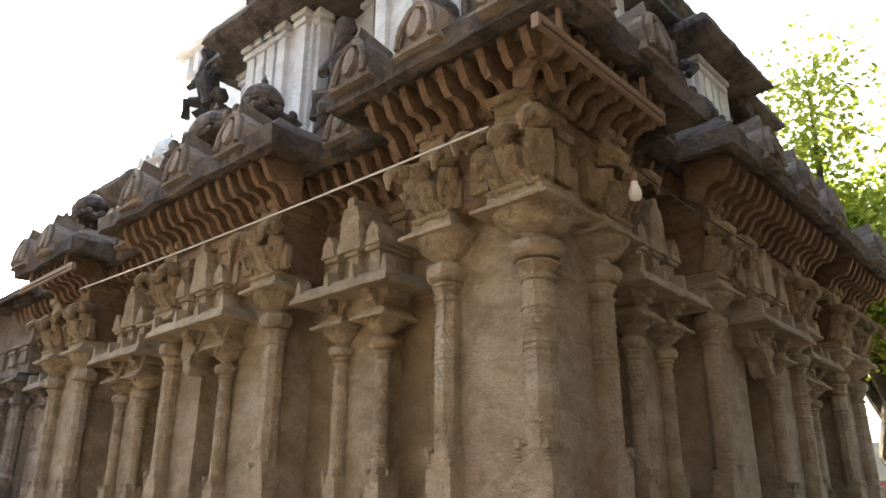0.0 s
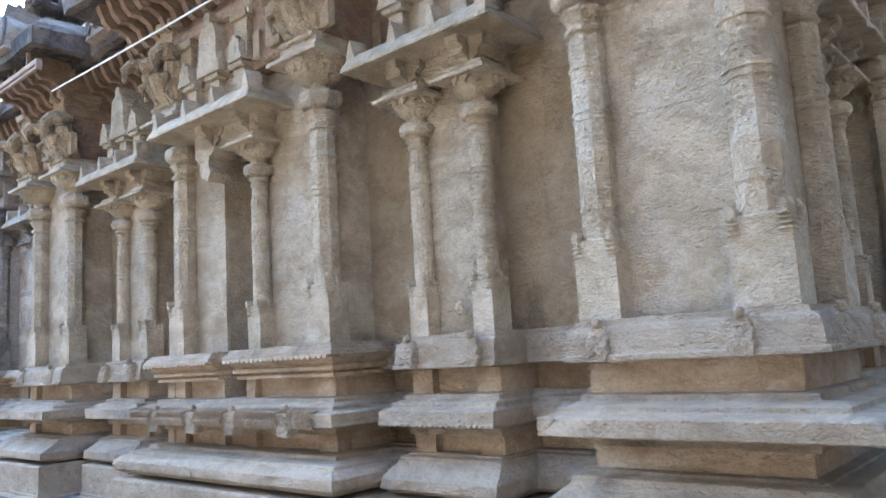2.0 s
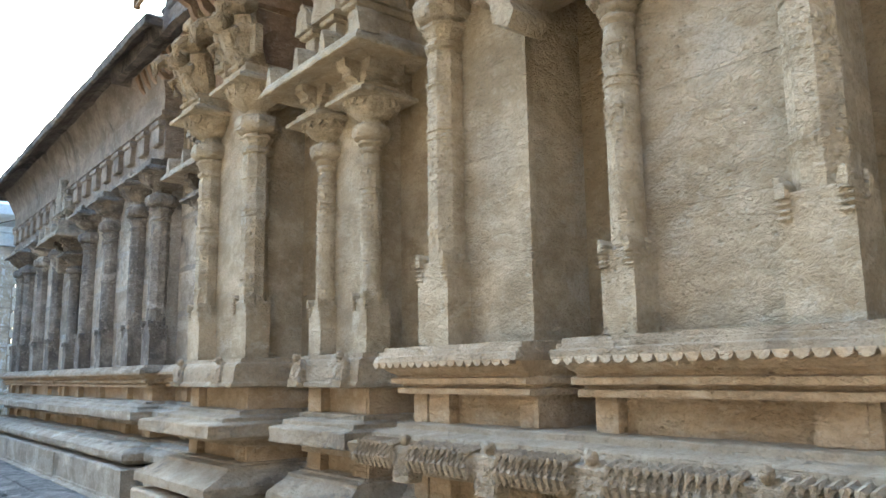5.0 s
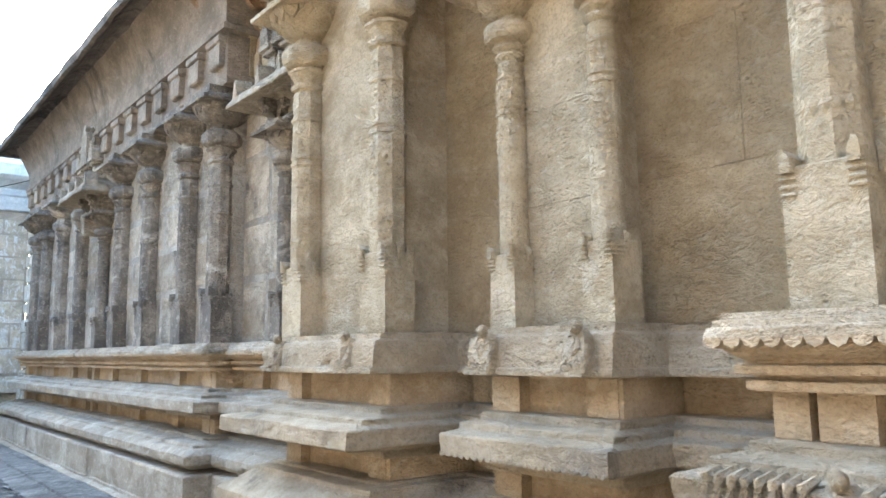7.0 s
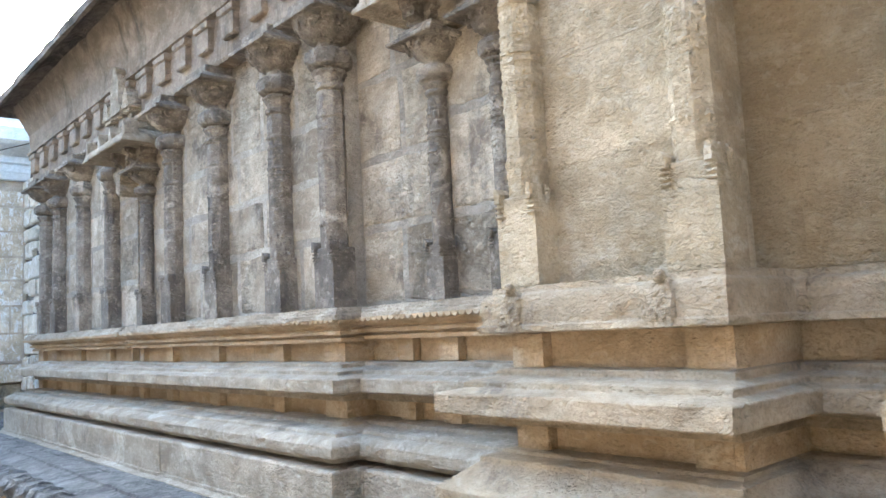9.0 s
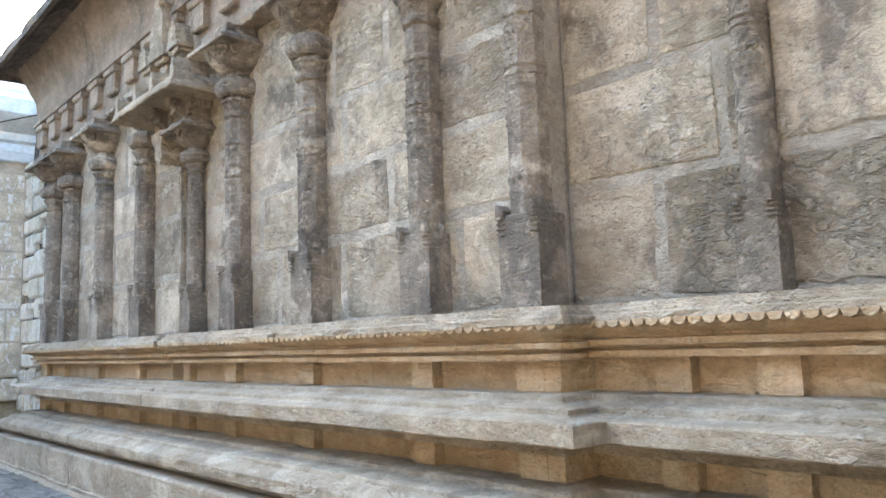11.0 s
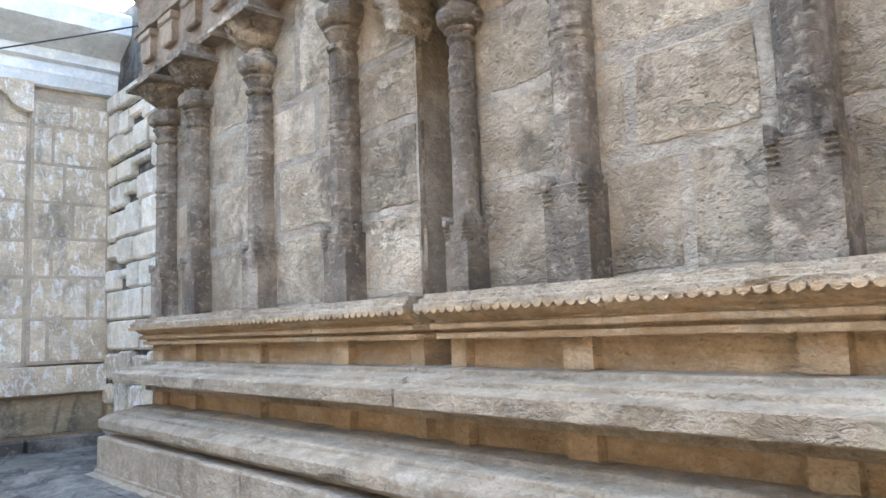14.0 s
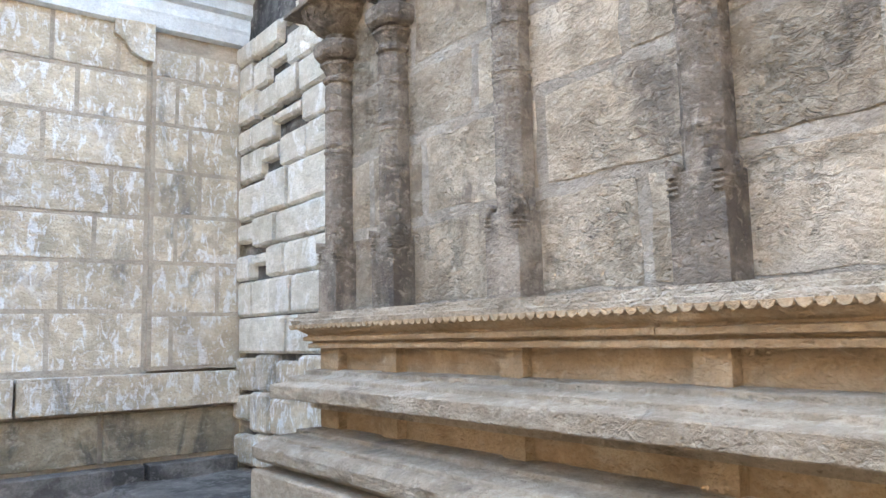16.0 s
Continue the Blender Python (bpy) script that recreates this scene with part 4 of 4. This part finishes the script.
def stucco_figure(parent, x, y, z, s, mat, seed):
    """A worn stucco guardian, a plain lumpy shape."""
    r = random.Random(seed)
    bm = bmesh.new()
    limb(bm, [(0, 0, 0), (.03, 0, .25), (-.02, -.02, .5), (.0, -.03, .72)], [.16, .13, .15, .1])
    blob(bm, (0, -.05, .84), (.09, .09, .11), 2, .3)
    for q in (-1, 1):
        limb(bm, [(q * .12, 0, .62), (q * .26, -.06, .5), (q * .2 + r.uniform(-.1, .1), -.16, .38)], [.06, .05, .04])
        limb(bm, [(q * .08, 0, .2), (q * .22, -.14, .2), (q * .24, -.12, 0)], [.08, .07, .06])
    part("roof_figure", bm, mat, parent, at=Matrix.Translation((x, y, z)) @ Matrix.Diagonal((s, s, s, 1)))


tower = thing("temple_tower", "stepped temple tower with limewashed storeys and blackened cornices", "tower")
tr = random.Random(21)


def storey(x0, x1, y0, y1, z0, z1, mat, pitch=.42):
    bm = bmesh.new()
    box(bm, x0, x1, y0, y1, z0, z1)
    part("storey_wall", bm, mat, tower)
    for a, b, fixed, axis in ((x0, x1, y0, 0), (y0, y1, x1, 1)):
        u = a + .1
        while u < b - .05:
            w = .06
            bm = bmesh.new()
            for half, z, zz, o in ((w, z0, z1 - .12, .05), (w + .02, z0, z0 + .1, .07), (w + .03, z1 - .2, z1 - .14, .08), (w + .05, z1 - .12, z1 - .06, .1)):
                if axis == 0:
                    box(bm, u - half, u + half, fixed - o, fixed + .1, z, zz, .008)
                else:
                    box(bm, fixed - .1, fixed + o, u - half, u + half, z, zz, .008)
            part("storey_pilaster", bm, mat, tower)
            u += pitch * (.55 if tr.random() < .5 else 1.0)
    bm = bmesh.new()
    rings = []
    for o, z in ((.0, z1 - .08), (.3, z1 - .02), (.36, z1 + .03), (.35, z1 + .1), (.26, z1 + .2), (.1, z1 + .28), (0, z1 + .3)):
        n = 24
        ring = [(x0 - o + (x1 - x0 + 2 * o) * k / n, y0 - o, z) for k in range(n)] + [(x1 + o, y0 - o + (y1 - y0 + 2 * o) * k / n, z) for k in range(n)] + [(x1 + o - (x1 - x0 + 2 * o) * k / n, y1 + o, z) for k in range(n)] + [(x0 - o, y1 + o - (y1 - y0 + 2 * o) * k / n, z) for k in range(n)]
        rings.append([worn(p, .03, 3) for p in ring])
    loft(bm, rings)
    part("storey_cornice", bm, MOSS, tower)


storey(-6.4, -2.85, 3.8, 8.6, 3.95, 6.1, WHITE)
storey(-5.8, -3.4, 4.5, 8.0, 6.4, 7.5, WHITE)
storey(-5.2, -3.9, 5.1, 7.4, 7.8, 8.7, WHITE)
for x0, x1 in ((-5.75, -4.75), (-3.9, -3.1)):                       # projecting bays of the second storey
    storey(x0, x1, 3.45, 3.9, 4.6, 5.95, WHITE, .3)
for y0, y1 in ((4.3, 5.1), (6.4, 7.3)):
    storey(-2.95, -2.55, y0, y1, 4.6, 5.95, WHITE, .3)
bm = bmesh.new()
loft(bm, [[(-4.45 + a * math.cos(2 * math.pi * k / 16) * 1.0, 6.2 + a * 1.25 * math.sin(2 * math.pi * k / 16), z) for k in range(16)] for a, z in ((.9, 8.9), (1.15, 9.2), (1.2, 9.5), (1.0, 10.0), (.6, 10.4), (.25, 10.6), (.1, 10.8))])
part("tower_dome", bm, MOSS, tower)
for x, y, s, l in ((-2.15, 2.82, .62, 1.0), (-2.7, 2.9, .5, 1.0), (-3.55, 3.1, .55, 1.3), (-4.5, 2.85, .6, 1.0), (-5.2, 2.85, .62, 1.5), (-5.85, 2.9, .5, 1.0), (-6.6, 3.1, .55, 1.2), (-7.6, 2.9, .6, 1.4), (-8.6, 3.1, .55, 1.2)):      # lower parapet, along the long wall
    kuta(tower, x, y, 4.06, s, MOSS, MOSS, 0, l)
for y, x, s in ((3.5, -2.1, .55), (4.3, -2.35, .55), (5.2, -2.1, .6), (6.2, -2.1, .6), (7.1, -2.35, .5), (8.0, -2.1, .6)):
    kuta(tower, x, y, 4.06, s, MOSS, MOSS)
for x, s, l in ((-3.1, .75, 1.0), (-4.6, .8, 1.5), (-6.1, .75, 1.0)):                                           # second parapet
    kuta(tower, x, 4.0, 6.36, s, WHITE, MOSS, 0, l)
for y, s in ((4.9, .75), (6.4, .8), (8.2, .75)):
    kuta(tower, -3.05, y, 6.36, s, WHITE, MOSS)
for k, (x, y, z, s) in enumerate(((-3.1, 3.2, 3.93, .75), (-4.25, 3.3, 3.93, .8), (-6.1, 3.3, 3.93, 1.0), (-6.75, 3.5, 3.93, 1.1), (-6.45, 3.6, 4.9, 1.0), (-6.7, 3.55, 5.6, .9), (-4.35, 3.55, 4.7, 1.0), (-5.3, 3.3, 6.2, .7), (-4.0, 3.5, 6.3, .7), (-2.45, 3.9, 3.93, .9), (-2.4, 5.7, 3.93, 1.0), (-2.4, 7.7, 3.93, 1.0), (-2.45, 5.7, 4.8, .9), (-2.5, 7.7, 4.9, .9), (-2.6, 7.6, 5.6, .8))):
    stucco_figure(tower, x, y, z, s, MOSS, k)
storey(-9.6, -8.7, 3.9, 4.9, 3.95, 5.4, WHITE, .3)
kuta(tower, -9.15, 4.4, 5.66, .8, WHITE, WHITE)
kuta(tower, -7.4, 4.1, 3.97, 1.1, WHITE, MOSS)
for x in (-1.83, -2.42, -2.95, -4.2, -4.9, -5.6, -7.3, -7.9, -3.5, -6.5):
    y = 2.93 - .45 if (x > -3.1 or -5.9 < x < -4.05 or x < -7.15) else 3.3 - .43
    part("gable_ornament", KUDU, None, eaves, at=pose(x, y, 3.94, -10, 0, 0) @ Matrix.Diagonal((1.25, 1.1, 1.45, 1)))
for y in (2.75, 3.4, 4.2, 5.1, 5.8, 6.5, 7.9):
    part("gable_ornament", KUDU, None, eaves_east, at=pose(y, EF - (.45 if y != 4.2 else .05), 3.94, -10, 0, 0) @ Matrix.Diagonal((1.25, 1.1, 1.45, 1)))

# ---- the great tower that shows far behind, hazy white ----
far_tower = thing("distant_tower", "tall pale distant temple tower beyond the shrine", "tower")
FX, FY = -13.6, 12.0
for a, z0, z1 in ((3.5, 0, 13.9), (2.7, 13.9, 17.0), (2.0, 17.0, 20.0), (1.3, 20.0, 23.0)):
    bm = bmesh.new()
    box(bm, FX - a, FX + a, FY - a, FY + a, z0, z1, .1)
    part("tower_tier", bm, WHITE, far_tower)
    bm = bmesh.new()
    loft(bm, [[(FX - a - o, FY - a - o, z), (FX + a + o, FY - a - o, z), (FX + a + o, FY + a + o, z), (FX - a - o, FY + a + o, z)] for o, z in ((0, z1 - .6), (.3, z1 - .5), (.36, z1 - .4), (.3, z1 - .2), (.1, z1))])
    part("tier_cornice", bm, WHITE, far_tower)
    u = -a
    while u < a:
        bm = bmesh.new()
        box(bm, FX + u, FX + u + .22, FY - a - .2, FY - a + .1, z1 - 1.15, z1 - .55, .02)
        part("dentil", bm, WHITE, far_tower)
        u += .5

# ---- tree and boundary wall beyond the corner ----
bm = bmesh.new()
box(bm, -26, 26, 17, 17.4, 2.35, 3.1, .02)
boundary = tagged(part("boundary_wall", bm, WHITE, None), "limewashed boundary wall with a red foot behind the tree", "wall", kind="structure")
bm = bmesh.new()
box(bm, -26, 26, 16.98, 17.42, 0, 2.35)
part("wall_foot", bm, plain("red_ochre_wash", (0.4, 0.17, 0.13), .9), boundary)


def tree(x, y, height, spread, seed, count):
    r = random.Random(seed)
    t = thing("tree", "broad leafy tree with sunlit yellow-green crown", "tree", at=Matrix.Translation((x, y, 0)))
    bm = bmesh.new()
    top = Vector((.2, 0, height * .45))
    limb(bm, [(0, 0, 0), (.1, 0, height * .15), (-.05, .05, height * .3), tuple(top)], [.3, .24, .2, .16], 10)
    tips = []
    for k in range(11):
        a = 2 * math.pi * k / 11 + r.uniform(-.3, .3)
        rad = spread * r.uniform(.45, .95)
        end = Vector((math.cos(a) * rad, math.sin(a) * rad, height * r.uniform(.45, .98)))
        mid = top.lerp(end, .5) + Vector((r.uniform(-.4, .4), r.uniform(-.4, .4), r.uniform(0, .6)))
        limb(bm, [tuple(top * r.uniform(.7, 1)), tuple(mid), tuple(end)], [.13, .07, .02], 6)
        tips += [(mid, 1.0), (end, 1.15), (mid.lerp(end, .6), 1.1)]
        for j in range(2):
            e2 = mid + Vector((r.uniform(-1.4, 1.4), r.uniform(-1.4, 1.4), r.uniform(-.5, 1.3)))
            limb(bm, [tuple(mid), tuple(e2)], [.05, .012], 5)
            tips.append((e2, .9))
    part("trunk", bm, BARK, t)
    verts, faces = [], []
    for k in range(count):
        c, s = r.choice(tips)
        d = Vector((r.gauss(0, .42), r.gauss(0, .42), r.gauss(0, .28))) * s
        p = c + d
        q = Euler((r.uniform(-1, 1), r.uniform(-1, 1), r.uniform(0, 6.28)))
        w, l = r.uniform(.03, .055), r.uniform(.09, .16)
        i = len(verts)
        for v in ((0, 0, 0), (w, l * .5, .01), (0, l, -.02), (-w, l * .5, .01)):
            u = Vector(v)
            u.rotate(q)
            verts.append(tuple(p + u))
        faces.append((i, i + 1, i + 2, i + 3))
    me = bpy.data.meshes.new("crown")
    me.from_pydata(verts, [], faces)
    me.materials.append(LEAF)
    crown = part("crown", me, None, t)
    tagged(crown, "crown of many small sunlit leaves", kind="stuff")
    return t


tree(3.2, 9.8, 10.5, 4.7, 3, 170000)
tree(-2.75, 12.6, 8.2, 1.9, 8, 40000)


# ---- cables, tube lights and bulb ----
def cable(name, label, pts, r, mat, category):
    cu = bpy.data.curves.new(name, "CURVE")
    cu.dimensions = "3D"
    cu.bevel_depth = r
    cu.bevel_resolution = 1
    sp = cu.splines.new("POLY")
    sp.points.add(len(pts) - 1)
    for p, q in zip(sp.points, pts):
        p.co = (*q, 1)
    ob = new(name, cu)
    cu.materials.append(mat)
    return tagged(ob, label, category)


def sagging(a, b, sag, n=10):
    a, b = Vector(a), Vector(b)
    return [tuple(a.lerp(b, k / n) - Vector((0, 0, sag * 4 * (k / n) * (1 - k / n)))) for k in range(n + 1)]


cable("cable", "thin pale electric cable strung under the eave", sagging((-2.0, 2.5, 3.28), (-6.6, 2.55, 3.42), .02), .006, WIRE, "cable")
cable("cable", "thin dark electric cable strung to the bulb", sagging((-1.75, 3.35, 3.34), (-1.75, 5.2, 3.34), .03), .005, BLACK, "cable")


def tube_light(m, drop=.22):
    t = thing("tube_light", "dusty unlit fluorescent tube light under the eave", "lamp", "tube lights under the eaves", at=m)
    bm = bmesh.new()
    box(bm, -.02, .02, -.6, .6, 0, .04, .006)
    part("housing", bm, TUBE, t)
    bm = bmesh.new()
    limb(bm, [(0, -.58, -.018), (0, .58, -.018)], [.014, .014], 10)
    part("tube", bm, TUBE, t)
    for s in (-.59, .59):
        bm = bmesh.new()
        box(bm, -.02, .02, s - .01, s + .01, -.04, .01, .003)
        part("end_holder", bm, TUBE, t)
    for s in (-.4, .4):
        bm = bmesh.new()
        box(bm, -.012, .012, s - .01, s + .01, .03, drop, .002)
        part("strap", bm, TUBE, t)
    return t


lamp = tube_light(pose(-1.62, 2.97, 3.63, 0, 0, 0))
copy_thing(lamp, pose(-7.35, 2.52, 3.66, 0, 0, 90))

bulb = thing("light_bulb", "unlit milky white bulb hanging in a dark socket", "lamp", at=Matrix.Translation((-1.75, 3.43, 3.2)))
bm = bmesh.new()
turned(bm, 0, 0, [(.008, -.07), (.03, -.06), (.036, -.035), (.034, -.01), (.022, .02), (.018, .045)], 16)
part("glass", bm, BULB, bulb, smooth=True)
bm = bmesh.new()
turned(bm, 0, 0, [(.02, .04), (.021, .085), (.014, .095), (.004, .1), (.004, .16)], 12)
part("socket", bm, TUBE, bulb)
cable("cable", "thin dark cable strung before the whitewashed cornice", sagging((-15.8, 1.6, 3.14), (-15.3, 3.3, 3.7), .01), .006, BLACK, "cable")
